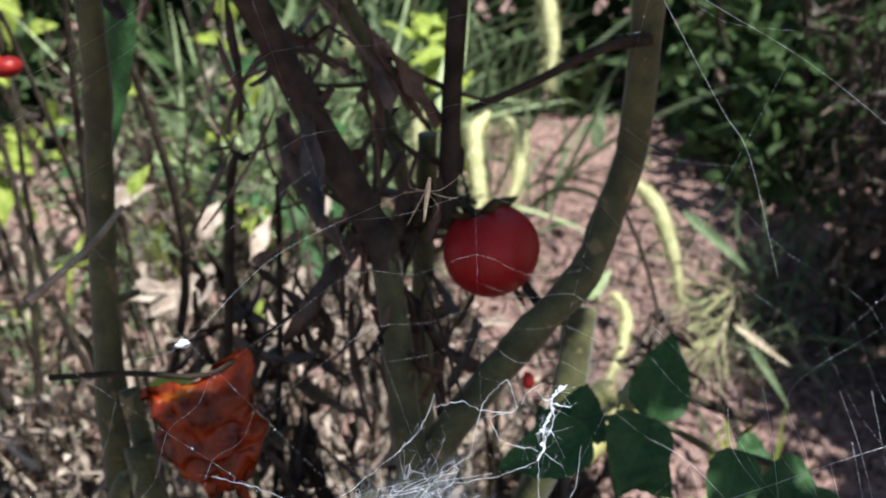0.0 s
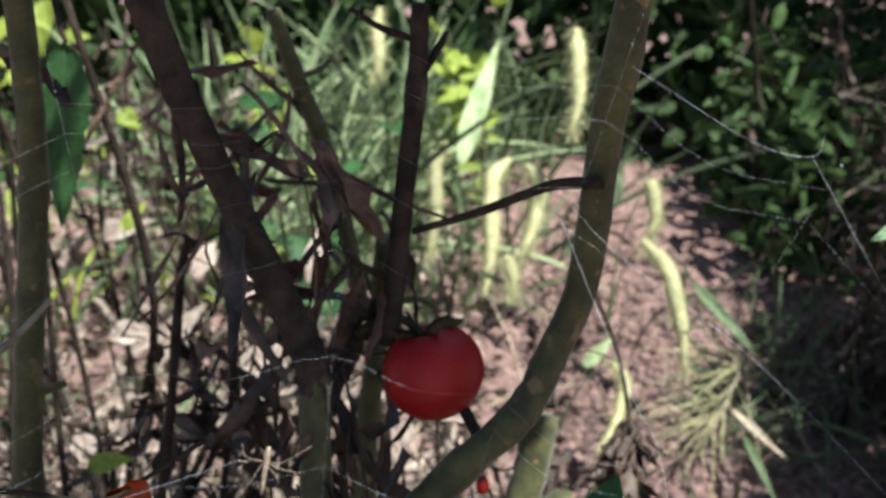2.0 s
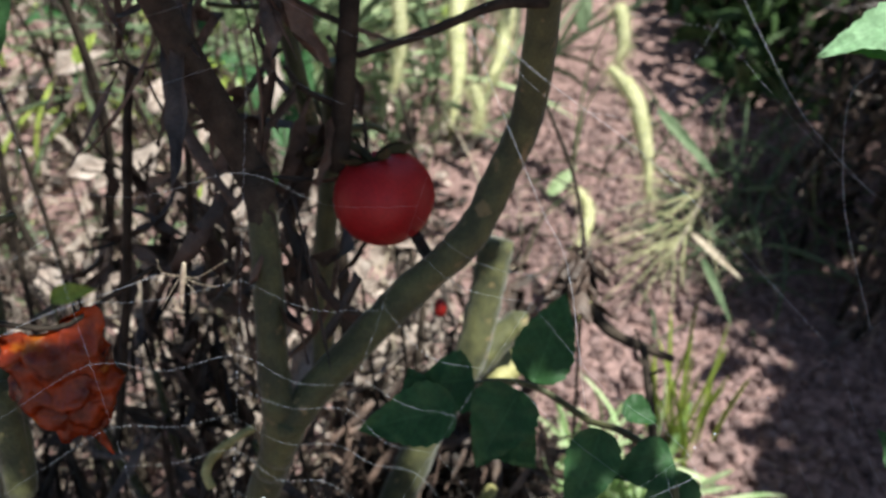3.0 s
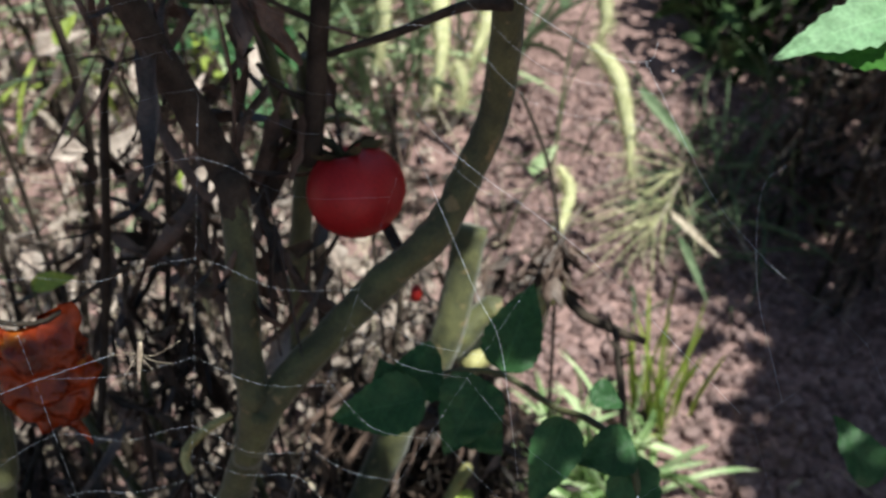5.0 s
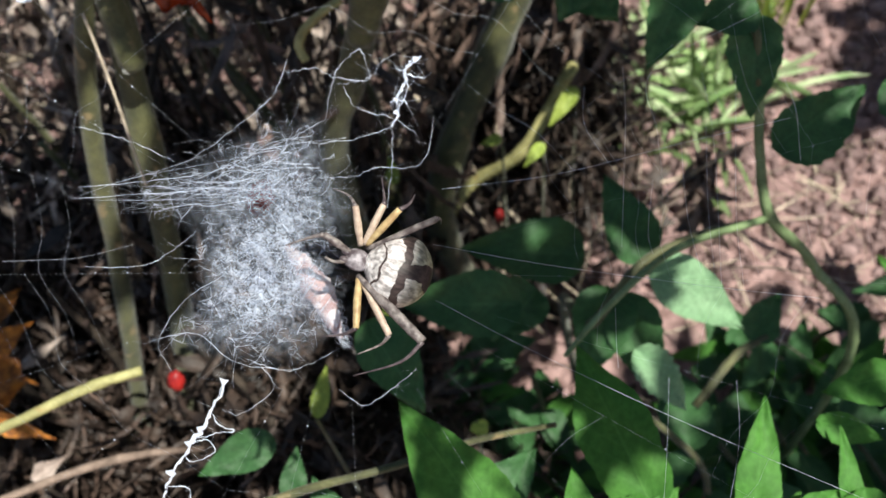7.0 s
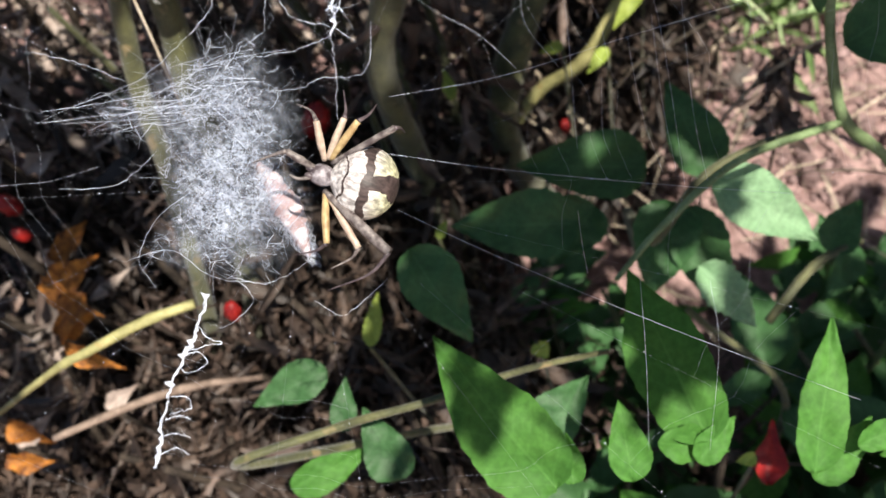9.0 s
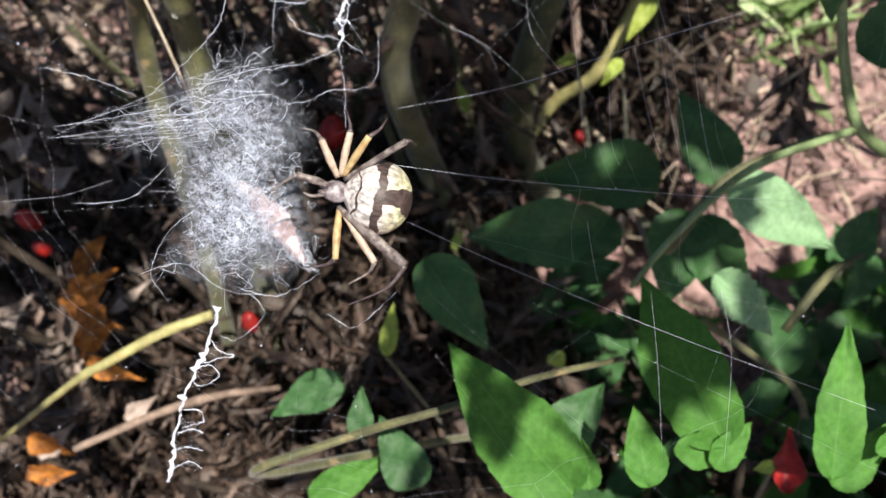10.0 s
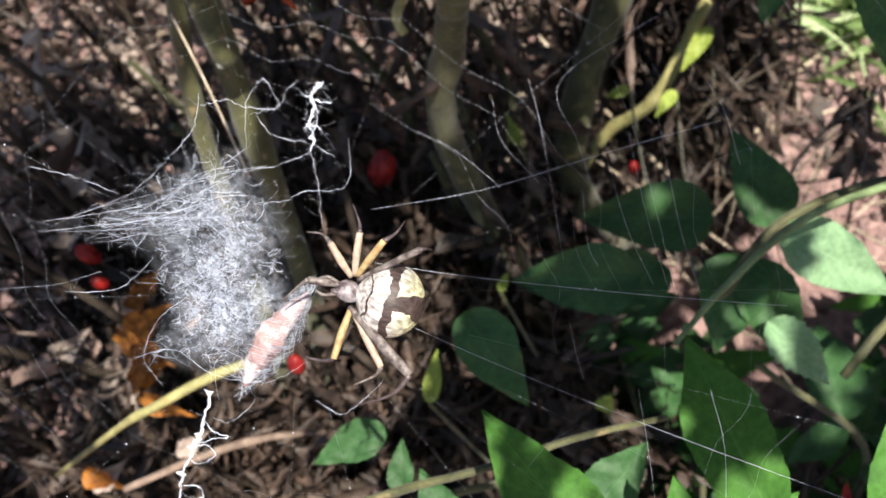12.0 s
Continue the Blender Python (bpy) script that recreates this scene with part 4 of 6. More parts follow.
# ---- grass ----
def build_grass():
    rng = np.random.default_rng(31)

    def tuft(name, label, foot, n, spread, height, width, mat, bend=0.7, droop=0.5, group="grass tufts"):
        foot = np.array(foot)
        roots = foot + rng.normal(size=(n, 3)) * (spread, spread, 0.002)
        ways = rng.normal(size=(n, 3)) * (min(0.5, bend), min(0.5, bend), 0.1) + (0, 0, 1)
        v, f = ribbons(rng, roots, ways, rng.uniform(0.5, 1, n) * height, rng.uniform(0.6, 1, n) * width, bend, 0.5, 8, 0.3, droop)
        tagged(new(name, mesh_of(name, v, f, mat)), label, "grass", group, "stuff")

    tuft("grass_tuft", "pale green seedling grass on bare soil", (0.13, 0.55, 0), 64, 0.03, 0.12, 0.009, SEEDLING, 0.9, 1.3)
    tuft("grass_tuft", "pale green seedling grass on bare soil", (0.131, 0.575, 0), 55, 0.026, 0.12, 0.009, GRASS_PALE, 0.9, 1.3)
    tuft("grass_tuft", "yellow-green upright grass seedlings", (0.202, 0.633, 0), 26, 0.012, 0.16, 0.006, LEAF_YELLOW, 0.2, 0.1)
    tuft("grass_tuft", "spreading green grass in shade", (0.335, 0.969, 0), 60, 0.06, 0.22, 0.006, GRASS, 0.8, 1.0)
    tuft("grass_tuft", "spreading green grass in shade", (0.403, 1.074, 0), 60, 0.08, 0.25, 0.006, GRASS, 0.8, 1.0)
    tuft("grass_tuft", "fine dry grass spreading over the soil", (0.258, 0.921, 0), 60, 0.03, 0.18, 0.002, STRAW, 0.7, 1.6)
    head = thing("grass_panicle", "bleached open grass panicle bent down to the soil", "grass")
    v, f = tube([(0.33, 1.06, -0.01), (0.3, 1.0, 0.08), (0.262, 0.9, 0.105), (0.225, 0.83, 0.09)], [0.0018, 0.0014, 0.001], 6, 6)
    part("stem", mesh_of("stem", v, f, STRAW), head)
    for k in range(26):
        s = rng.random()
        p = np.array([0.285, 0.955, 0.1]) * (1 - s) + np.array([0.225, 0.83, 0.09]) * s
        way = np.array([-0.6, -0.45, -0.12]) + rng.normal(size=3) * (0.4, 0.4, 0.2)
        way *= rng.uniform(0.05, 0.13) / np.linalg.norm(way)
        v, f = tube([p, p + way * 0.5 + (0, 0, 0.006), p + way], [0.0009, 0.0007, 0.0005], 4, 4)
        part("spikelet_branch", mesh_of("spikelet_branch", v, f, FOXTAIL), head)
    for k in range(26):
        x, y = rng.uniform(-0.5, 0.1), rng.uniform(1.25, 2.1)
        tuft("grass_tuft", "tall green grass growing behind the plants", (x, y, relief(x, y)), 26, 0.04, rng.uniform(0.3, 0.6), 0.011, GRASS if k % 3 else GRASS_PALE, 0.6, 0.7)
    for k in range(9):
        x, y = rng.uniform(-0.75, -0.3), rng.uniform(0.8, 1.3)
        tuft("grass_tuft", "weedy yellow-green grass among dead plants", (x, y, relief(x, y)), 14, 0.04, rng.uniform(0.15, 0.3), 0.009, LEAF_YELLOW if k % 3 == 0 else GRASS, 0.6, 0.7)

    def foxtail(points, head, width):
        """A grass stem that nods under a bristly seed head. points: from the foot to the bend; head: the hanging line."""
        plant = thing("foxtail_grass", "foxtail grass with a nodding yellow-green bristly head", "grass", "foxtails")
        v, f = tube(points, [0.002, 0.0014, 0.001], 6, 8)
        part("stem", mesh_of("stem", v, f, GRASS_PALE), plant)
        line = spline(head, 60)
        v, f = tube(head, [width * 0.15, width * 0.32, width * 0.34, width * 0.24, width * 0.06], 8, 8, 0.12, 3)
        core = part("seed_head", mesh_of("seed_head", v, f, FOXTAIL), plant)
        at = line[rng.integers(0, len(line), 700)]
        along = np.gradient(line, axis=0)[rng.integers(0, len(line), 700)]
        along /= np.linalg.norm(along, axis=1)[:, None]
        ways = rng.normal(size=(700, 3)) + along * 1.2
        v, f = ribbons(rng, at, ways, np.full(700, width * 0.62) * rng.uniform(0.5, 1.5, 700), np.full(700, 0.0008), 0.1, 0, 2, 0)
        tagged(part("bristles", mesh_of("bristles", v, f, FOXTAIL), core), kind="stuff")

    heads = [((0.1782, 1.0619, 0.2004), (0.2043, 1.0303, 0.179), (0.2199, 0.9543, 0.0845), 0.03), ((0.1103, 1.3188, 0.4032), (0.1104, 1.2859, 0.3793), (0.1017, 1.211, 0.2873), 0.034),
             ((0.1924, 1.1383, 0.2474), (0.1965, 1.1259, 0.2443), (0.1904, 1.081, 0.194), 0.028), ((0.0214, 1.2442, 0.2405), (-0.0014, 1.2122, 0.2188), (-0.0106, 1.119, 0.0866), 0.036),
             ((0.0467, 1.289, 0.2179), (0.066, 1.2602, 0.2028), (0.0387, 1.1867, 0.114), 0.034), ((0.0137, 1.0981, 0.1611), (0.0195, 1.0952, 0.1547), (0.0225, 1.0595, 0.1246), 0.026),
             ((-0.0639, 1.253, 0.2607), (-0.0779, 1.221, 0.2388), (-0.0821, 1.143, 0.14), 0.03), ((0.1248, 0.8717, 0.1455), (0.137, 0.862, 0.1239), (0.1077, 0.8072, 0.0763), 0.02),
             ((-0.165, 1.3802, 0.4203), (-0.1662, 1.3466, 0.3948), (-0.1656, 1.2873, 0.3371), 0.03)]
    for bend, a, b, w in heads:
        foot = np.array([bend[0] - 0.03 + rng.normal() * 0.03, bend[1] + 0.05, -0.01])
        mid = foot * 0.4 + np.array(bend) * 0.6 + (-0.012, 0, 0.01)
        a, b = np.array(a), np.array(b)
        foxtail([foot, mid, bend], [np.array(bend), a, a * 0.5 + b * 0.5 + (0.006, 0, 0), b], w)
    blades = [((-0.0442, 1.2404, 0.2328), (0.0081, 1.3669, 0.3892), 0.035), ((0.1485, 1.126, 0.2209), (0.1621, 1.1469, 0.2665), 0.02), ((0.0901, 0.8255, 0.165), (0.1179, 0.8375, 0.191), 0.016),
              ((0.22, 0.7638, 0.1601), (0.2623, 0.7182, 0.1369), 0.008), ((0.2118, 0.9347, 0.2082), (0.2633, 0.8407, 0.174), 0.014), ((0.2154, 0.7067, 0.1699), (0.2275, 0.63, 0.1562), 0.008)]
    for k, (b, t, w) in enumerate(blades):
        mat = (GRASS_PALE, GRASS, GRASS_PALE, STRAW, GRASS, GRASS)[k]
        ob = leaflet("grass_leaf", b, t, w, mat, (0, -0.8, 0.5), seed=140 + k, teeth=0, curl=0.08)
        tagged(ob, "broad grass leaf lit by the sun", "grass")


build_grass()


def build_distance():
    """Dark weeds and hedge far behind, and the shading crowns above."""
    rng = np.random.default_rng(41)
    n = 12000
    x = rng.uniform(-3.0, 3.4, n)
    y = 1.95 + rng.uniform(0, 0.9, n) - 0.35 * np.clip(np.abs(x - 0.1) - 0.35, 0, 1.2)
    z = rng.uniform(0, 1, n) ** 1.5 * (1.0 + 0.3 * np.sin(3 * x))
    v, f = ribbons(rng, np.stack([x, y, z], 1), rng.normal(size=(n, 3)) + (0, 0, 0.3), rng.uniform(0.06, 0.16, n), rng.uniform(0.03, 0.07, n), 0.7, 0.6, 4, 0.3, 0.5)
    tagged(new("hedge", mesh_of("hedge", v, f, WILD)), "dark green weedy hedge behind the garden bed", "hedge", kind="stuff")

    n = 1300
    p = np.stack([rng.uniform(0.42, 1.0, n), rng.uniform(1.3, 1.95, n), 0.34 * rng.random(n) ** 1.4], 1)
    v, f = ribbons(rng, p, rng.normal(size=(n, 3)) + (0, 0, 0.4), rng.uniform(0.04, 0.1, n), rng.uniform(0.015, 0.035, n), 0.7, 0.6, 4, 0.3, 0.5)
    tagged(new("weed_thicket", mesh_of("weed_thicket", v, f, WILD)), "dark low weeds growing in deep shade", "weeds", kind="stuff")


build_distance()


def build_crowns():
    """Leafy tops of tall plants, unseen and added to cast the shade on the bed."""
    rng = np.random.default_rng(43)
    # boxes laid out to shape the shade; none of these tops is in view
    for spans, n in ((((0.02, 0.2), (0.13, 0.22), (0.84, 1.05)), 190), (((-0.32, -0.02), (0.035, 0.23), (0.86, 1.02)), 200), (((0.37, 0.62), (-0.3, 0.02), (0.84, 1.02)), 300), (((-0.34, -0.03), (-0.3, 0.0), (0.86, 1.02)), 230),
                     (((0.81, 1.6), (-0.3, 0.3), (0.82, 1.15)), 2600), (((0.745, 1.6), (0.3, 0.6), (0.82, 1.15)), 2600), (((0.73, 1.7), (0.6, 0.85), (0.82, 1.15)), 2400), (((0.82, 1.8), (0.85, 1.5), (0.82, 1.15)), 3600), (((0.72, 1.9), (1.5, 2.4), (0.82, 1.15)), 2600)):
        bough = np.stack([rng.uniform(a, b, 40) for a, b in spans], 1)
        p = bough[rng.integers(0, 40, n)] + rng.normal(size=(n, 3)) * (0.035, 0.035, 0.03)
        v, f = ribbons(rng, p, rng.normal(size=(n, 3)) * (1, 1, 0.4), rng.uniform(0.05, 0.09, n), rng.uniform(0.02, 0.045, n), 0.5, 0.5, 4, 0.2, 0.6)
        plant = thing("unseen_shade_plant", "unseen tall tomato plant with a dense leafy top, added for shade", "plant", "tall tomato plants")
        tagged(part("leaves", mesh_of("leaves", v, f, LEAF), plant), kind="stuff")
        cx, cy = (spans[0][0] + spans[0][1]) / 2, (spans[1][0] + spans[1][1]) / 2
        stem("trunk", [(cx + 0.3, cy - 0.35, -0.02), (cx + 0.25, cy - 0.3, 0.5), (cx, cy, 0.95)], [0.008, 0.006, 0.003], BARK_GREEN, plant)

    plant = thing("unseen_shade_plant", "unseen leaf sprays added to shade single leaves and spots of ground", "plant", "tall tomato plants")
    lit = SUN_WAY / SUN_WAY.z
    sprays = []
    # each spray is added on the sun's line to the spot it shades
    for under in ((-0.0392, 0.1761, 0.3058), (-0.0214, 0.1841, 0.3056), (-0.0112, 0.2121, 0.2894), (0.0169, 0.1754, 0.2847), (0.0276, 0.2253, 0.2984), (-0.0514, 0.1252, 0.3592), (-0.0484, 0.1158, 0.3531), (0.0101, 0.1137, 0.366), (0.0136, 0.1025, 0.3623), (0.0365, 0.2864, 0.4157), (-0.0048, 0.244, 0.4196), (0.0152, 0.2414, 0.4165), (-0.187, 0.293, 0), (-0.155, 0.229, 0), (-0.362, 0.233, 0), (-0.184, 0.362, 0), (-0.395, 0.206, 0), (-0.155, 0.345, 0), (-0.118, 0.228, 0), (-0.121, 0.29, 0), (-0.37, 0.33, 0), (-0.286, 0.361, 0), (-0.312, 0.282, 0), (0.0424, 0.2264, 0.4065), (0.061, 0.2311, 0.4043), (0.0699, 0.2151, 0.3929), (0.0943, 0.2099, 0.3712), (0.1287, 0.2081, 0.3768), (0.1598, 0.2484, 0.386), (-0.0204, 0.2378, 0.42), (-0.04, 0.524, 0), (0.007, 0.491, 0), (-0.021, 0.457, 0), (0.037, 0.545, 0)):
        p = np.array(Vector(under) + lit * (0.88 - under[2])) + rng.normal(size=(9, 3)) * (0.008, 0.008, 0.01)
        sprays.append(ribbons(rng, p, rng.normal(size=(9, 3)) * (1, 1, 0.2), rng.uniform(0.03, 0.042, 9), rng.uniform(0.016, 0.026, 9), 0.3, 0.3, 4, 0.2, 0.2))
    # smaller added sprays that shade the upper part of one leaf
    for under in ((-0.034, 0.078, 0.403), (-0.026, 0.07, 0.394)):
        p = np.array(Vector(under) + lit * (0.8 - under[2])) + rng.normal(size=(4, 3)) * (0.004, 0.004, 0.006)
        sprays.append(ribbons(rng, p, rng.normal(size=(4, 3)) * (1, 1, 0.2), rng.uniform(0.02, 0.028, 4), rng.uniform(0.01, 0.016, 4), 0.3, 0.3, 4, 0.2, 0.2))
    v, f = join(sprays)
    tagged(part("leaves", mesh_of("leaves", v, f, LEAF), plant), kind="stuff")
    stem("trunk", [(0.55, -0.4, -0.02), (0.5, -0.35, 0.5), (0.3, 0.02, 0.95)], [0.008, 0.006, 0.003], BARK_GREEN, plant)


build_crowns()


# ---- web and spider ----
def build_web():
    web = thing("spider_web", "orb web with a dense white silk patch and zigzag bands", "spider web")
    rng = np.random.default_rng(51)
    hub = np.array((-0.0509, 0.0821, 0.4842))
    ex = np.array([1.0, 0, 0])
    ey = np.array((-0.0378, 0.1279, 0.5783)) - hub
    ey -= ex * (ey @ ex)
    ey /= np.linalg.norm(ey)
    nz = np.cross(ex, ey)

    def at(a, r, lift=0.0):
        return hub + r * (np.cos(a) * ex + np.sin(a) * ey) + nz * lift

    spokes = np.sort(np.linspace(0, 2 * np.pi, 21)[:20] + rng.normal(size=20) * 0.05)
    for a in spokes:
        end = 0.13 + 0.05 * rng.random()
        v, f = tube([at(a, 0.03), at(a, end * 0.6, 0.0006 * rng.normal()), at(a, end)], [0.000005, 0.000006], 3, 6)
        part("spoke", mesh_of("spoke", v, f, SILK), web)
    for k in range(20):
        r0 = 0.045 + 0.0052 * k
        n = 0
        while n < len(spokes):
            run = int(rng.integers(1, 4))
            if rng.random() < (0.42 if np.sin(spokes[n]) > -0.1 else 0.1):
                line = []
                for m in range(run + 1):
                    a = spokes[(n + m) % 20] + 2 * np.pi * ((n + m) // 20)
                    b = spokes[(n + m + 1) % 20] + 2 * np.pi * ((n + m + 1) // 20)
                    r = r0 + 0.0005 * rng.normal()
                    line.append(at(a, r))
                    if m < run:
                        line.append(at((a + b) / 2, r * 0.965))
                v, f = tube(line, [0.000007, 0.000011, 0.000006], 3, 3)
                part("spiral_thread", mesh_of("spiral_thread", v, f, SILK), web)
            n += run
    beads = []
    for k in range(130):
        a, r = rng.choice(spokes), rng.uniform(0.03, 0.15)
        beads.append(ball(at(a, r), np.full(3, 0.00007 + 0.00012 * rng.random() ** 3), 4, 6))
    v, f = join(beads)
    tagged(part("dew_beads", mesh_of("dew_beads", v, f, SILK), web), kind="stuff")
    guys = [((-0.034, 0.0847, 0.4896), (-0.0137, 0.0827, 0.4855), (0.016, 0.0805, 0.4809), (0.0369, 0.0792, 0.4783)), ((-0.0343, 0.0793, 0.4785), (-0.0163, 0.0741, 0.4679), (0.015, 0.066, 0.4513), (0.0537, 0.0569, 0.4326)),
            ((-0.0317, 0.0897, 0.4998), (-0.0112, 0.0908, 0.5021), (0.0107, 0.0932, 0.5071), (0.0273, 0.0949, 0.5106)), ((-0.02, 0.0959, 0.5126), (-0.0149, 0.0944, 0.5094), (-0.0099, 0.0919, 0.5043), (-0.0083, 0.0909, 0.5023)),
            ((-0.0038, 0.1409, 0.6048), (0.0132, 0.1362, 0.5953), (0.0215, 0.1354, 0.5935), (0.0232, 0.1366, 0.5961)), ((0.0215, 0.1354, 0.5935), (0.0315, 0.1272, 0.5769), (0.0381, 0.1237, 0.5695), (0.0439, 0.1212, 0.5644)),
            ((0.043, 0.1288, 0.58), (0.0395, 0.1269, 0.5762), (0.0398, 0.1204, 0.5629), (0.0447, 0.1126, 0.5468)), ((-0.0123, 0.1321, 0.5868), (-0.0048, 0.1288, 0.5801), (0.0143, 0.1225, 0.567), (0.0382, 0.1118, 0.5453)),
            ((0.0205, 0.1029, 0.5269), (0.0042, 0.0988, 0.5186), (0.0056, 0.0942, 0.509), (0.0068, 0.0908, 0.502)), ((-0.0137, 0.1312, 0.5851), (-0.0034, 0.1205, 0.5629), (0.0007, 0.1165, 0.5549), (0.0038, 0.1071, 0.5356)),
            ((-0.1077, 0.1048, 0.5309), (-0.0989, 0.1059, 0.533), (-0.0817, 0.112, 0.5455), (-0.0587, 0.1159, 0.5536)), ((-0.1186, 0.0836, 0.4874), (-0.1105, 0.0837, 0.4876), (-0.1026, 0.0839, 0.488), (-0.0915, 0.0851, 0.4903))]
    guys += [((0.0097, 0.0932, 0.5069), (0.0118, 0.0868, 0.4939), (0.0151, 0.0817, 0.4834)), ((0.0136, 0.0946, 0.5099), (0.0152, 0.0876, 0.4956), (0.0175, 0.0815, 0.483)), ((0.0177, 0.0983, 0.5175), (0.0202, 0.087, 0.4942), (0.0228, 0.0807, 0.4813)), ((0.0123, 0.0986, 0.518), (0.0152, 0.093, 0.5067), (0.0189, 0.0805, 0.481)), ((0.0256, 0.0979, 0.5167), (0.0281, 0.0954, 0.5115), (0.0299, 0.0915, 0.5036)), ((0.0053, 0.0901, 0.5007), (0.005, 0.0856, 0.4914), (0.0061, 0.0835, 0.4872)), ((-0.0006, 0.0992, 0.5194), (0.0002, 0.095, 0.5107), (0.0004, 0.0842, 0.4886)), ((-0.0068, 0.0979, 0.5166), (-0.0065, 0.0947, 0.51), (-0.0016, 0.0911, 0.5027)), ((0.0106, 0.0711, 0.4618), (0.0113, 0.0621, 0.4432), (0.0114, 0.0503, 0.4189)), ((0.0236, 0.0709, 0.4612), (0.0256, 0.0633, 0.4457), (0.0244, 0.0503, 0.419)), ((-0.0003, 0.0784, 0.4766), (0.0001, 0.0749, 0.4696), (0.0007, 0.0721, 0.4637))]
    for k, line in enumerate(guys):
        v, f = tube(line, [0.000026 if k < 3 else 0.000018], 4, 10, 0.3, int(rng.integers(99)))
        part("guy_thread", mesh_of("guy_thread", v, f, SILK), web)

    # the dense patch: a torn sheet of fine curled fibres drawn out to holds at one side; ca and cb span it by centimetres
    c = np.array((-0.0638, 0.0853, 0.4908))
    ca, cb = np.array((0.0113, -0.0004, -0.0008)), np.array((0.0038, 0.0055, 0.0114))
    outline = np.array([(-2.5, 0.6), (-1.1, 1.55), (-0.3, 1.9), (0.4, 2.0), (0.9, 1.2), (1.35, 0.6), (1.05, -0.1), (1.45, -0.7), (1.5, -1.3), (0.9, -2.2), (-0.4, -2.35), (-1.55, -2.0), (-1.6, -1.6), (-1.15, -0.8), (-1.4, 0.0), (-1.9, 0.4)])

    def edge(q):
        """How far the points lie inside the outline (negative: outside)."""
        a, b = outline, np.roll(outline, -1, 0)
        d = b - a
        s = np.clip(((q[:, None] - a) * d).sum(-1) / (d * d).sum(-1), 0, 1)
        near = np.linalg.norm(q[:, None] - a - s[..., None] * d, axis=-1).min(1)
        over = (a[:, 1] > q[:, 1:2]) != (b[:, 1] > q[:, 1:2])
        cross = q[:, :1] < a[:, 0] + (q[:, 1:2] - a[:, 1]) / (d[:, 1] + 1e-9) * d[:, 0]
        return np.where((over & cross).sum(1) % 2, near, -near)

    def thickness(q):
        core = np.exp(-((q[:, 0] + 0.15) / 0.85) ** 2 - ((q[:, 1] + 0.75) / 0.75) ** 2) + 0.55 * np.exp(-((q[:, 0] + 0.1) / 0.8) ** 2 - ((q[:, 1] - 0.7) / 0.8) ** 2)
        return np.clip(edge(q) / 0.55, 0, 1) * np.clip(0.22 + core, 0, 1)

    def spot(u, w, lift=0.0):
        return c + ca * u + cb * w + nz * lift
    shapes = []
    knots = rng.uniform((-2.6, -2.4), (1.6, 2.1), (2600, 2))
    holes = rng.uniform((-1.6, -2.2), (1.3, 1.8), (44, 2))
    open_at = np.linalg.norm(knots[:, None] - holes, axis=-1).min(1) < 0.13
    knots = knots[(edge(knots) > 0) & ~open_at & (rng.random(2600) < 0.2 + 0.8 * thickness(knots))][:560]
    deep = rng.normal(size=len(knots)) * 0.0008

    def fibre(points, r, lift=0.0, sides=3, steps=4):
        shapes.append(tube([spot(u, w, lift + 0.0002 * rng.normal()) for u, w in points], [r * 0.6, r * 1.2, r * 0.7, r], sides, steps))
    for i, q in enumerate(knots):  # a net of small uneven cells
        for j in np.argsort(np.linalg.norm(knots - q, axis=1))[1:4]:
            mid = (q + knots[j]) / 2 + rng.normal(size=2) * 0.025
            r = 0.000005 + 0.00003 * rng.random() ** 4
            shapes.append(tube([spot(*q, deep[i]), spot(*mid, (deep[i] + deep[j]) / 2), spot(*knots[j], deep[j])], [r, r * 1.3, r], 3, 3))
        if i % 4 == 0:  # loose curls
            way = rng.normal(size=2) * (0.2, 0.13)
            fibre([q, q + way + rng.normal(size=2) * 0.06, q + 2 * way + rng.normal(size=2) * 0.1], 0.000005 + 0.000009 * rng.random() ** 3, deep[i])
    for k in range(22):  # strands fanned across the upper part from a few holds
        hold = ((-3.3, 0.5), (-3.0, 0.75), (-2.4, 0.95), (-2.7, 0.35), (-1.7, 1.35), (-2.2, 0.55))[k % 6]
        p0 = np.array(hold) + rng.normal(size=2) * (0.1, 0.03)
        p1 = np.array([rng.uniform(-0.9, 1.15), 0.0])
        p1[1] = p0[1] + (p1[0] - p0[0]) * rng.uniform(-0.04, 0.34)
        if edge(p1[None])[0] < 0:
            continue
        s1, s2 = p0 * 0.65 + p1 * 0.35, p0 * 0.3 + p1 * 0.7
        fibre([p0, s1 + rng.normal(size=2) * 0.04, s2 + rng.normal(size=2) * 0.06, p1], 0.000006 + 0.00003 * rng.random() ** 3, 0.0006 * rng.normal(), 3, 5)
    for k in range(120):  # brighter branching cords
        p0 = knots[rng.integers(0, len(knots))]
        way = np.array([1.0, rng.normal() * 0.6 + 0.1]) * rng.uniform(0.1, 0.35) * (-1 if p0[0] > -0.2 else 1)
        r = 0.000012 + 0.00004 * rng.random() ** 2
        bend = p0 + way * 0.5 + rng.normal(size=2) * 0.06
        fibre([p0, bend, p0 + way + rng.normal(size=2) * 0.08], r, 0.0012)
        for m in range(2):
            fibre([bend, bend + rng.normal(size=2) * 0.09, bend + rng.normal(size=2) * 0.2], r * 0.5, 0.0012)
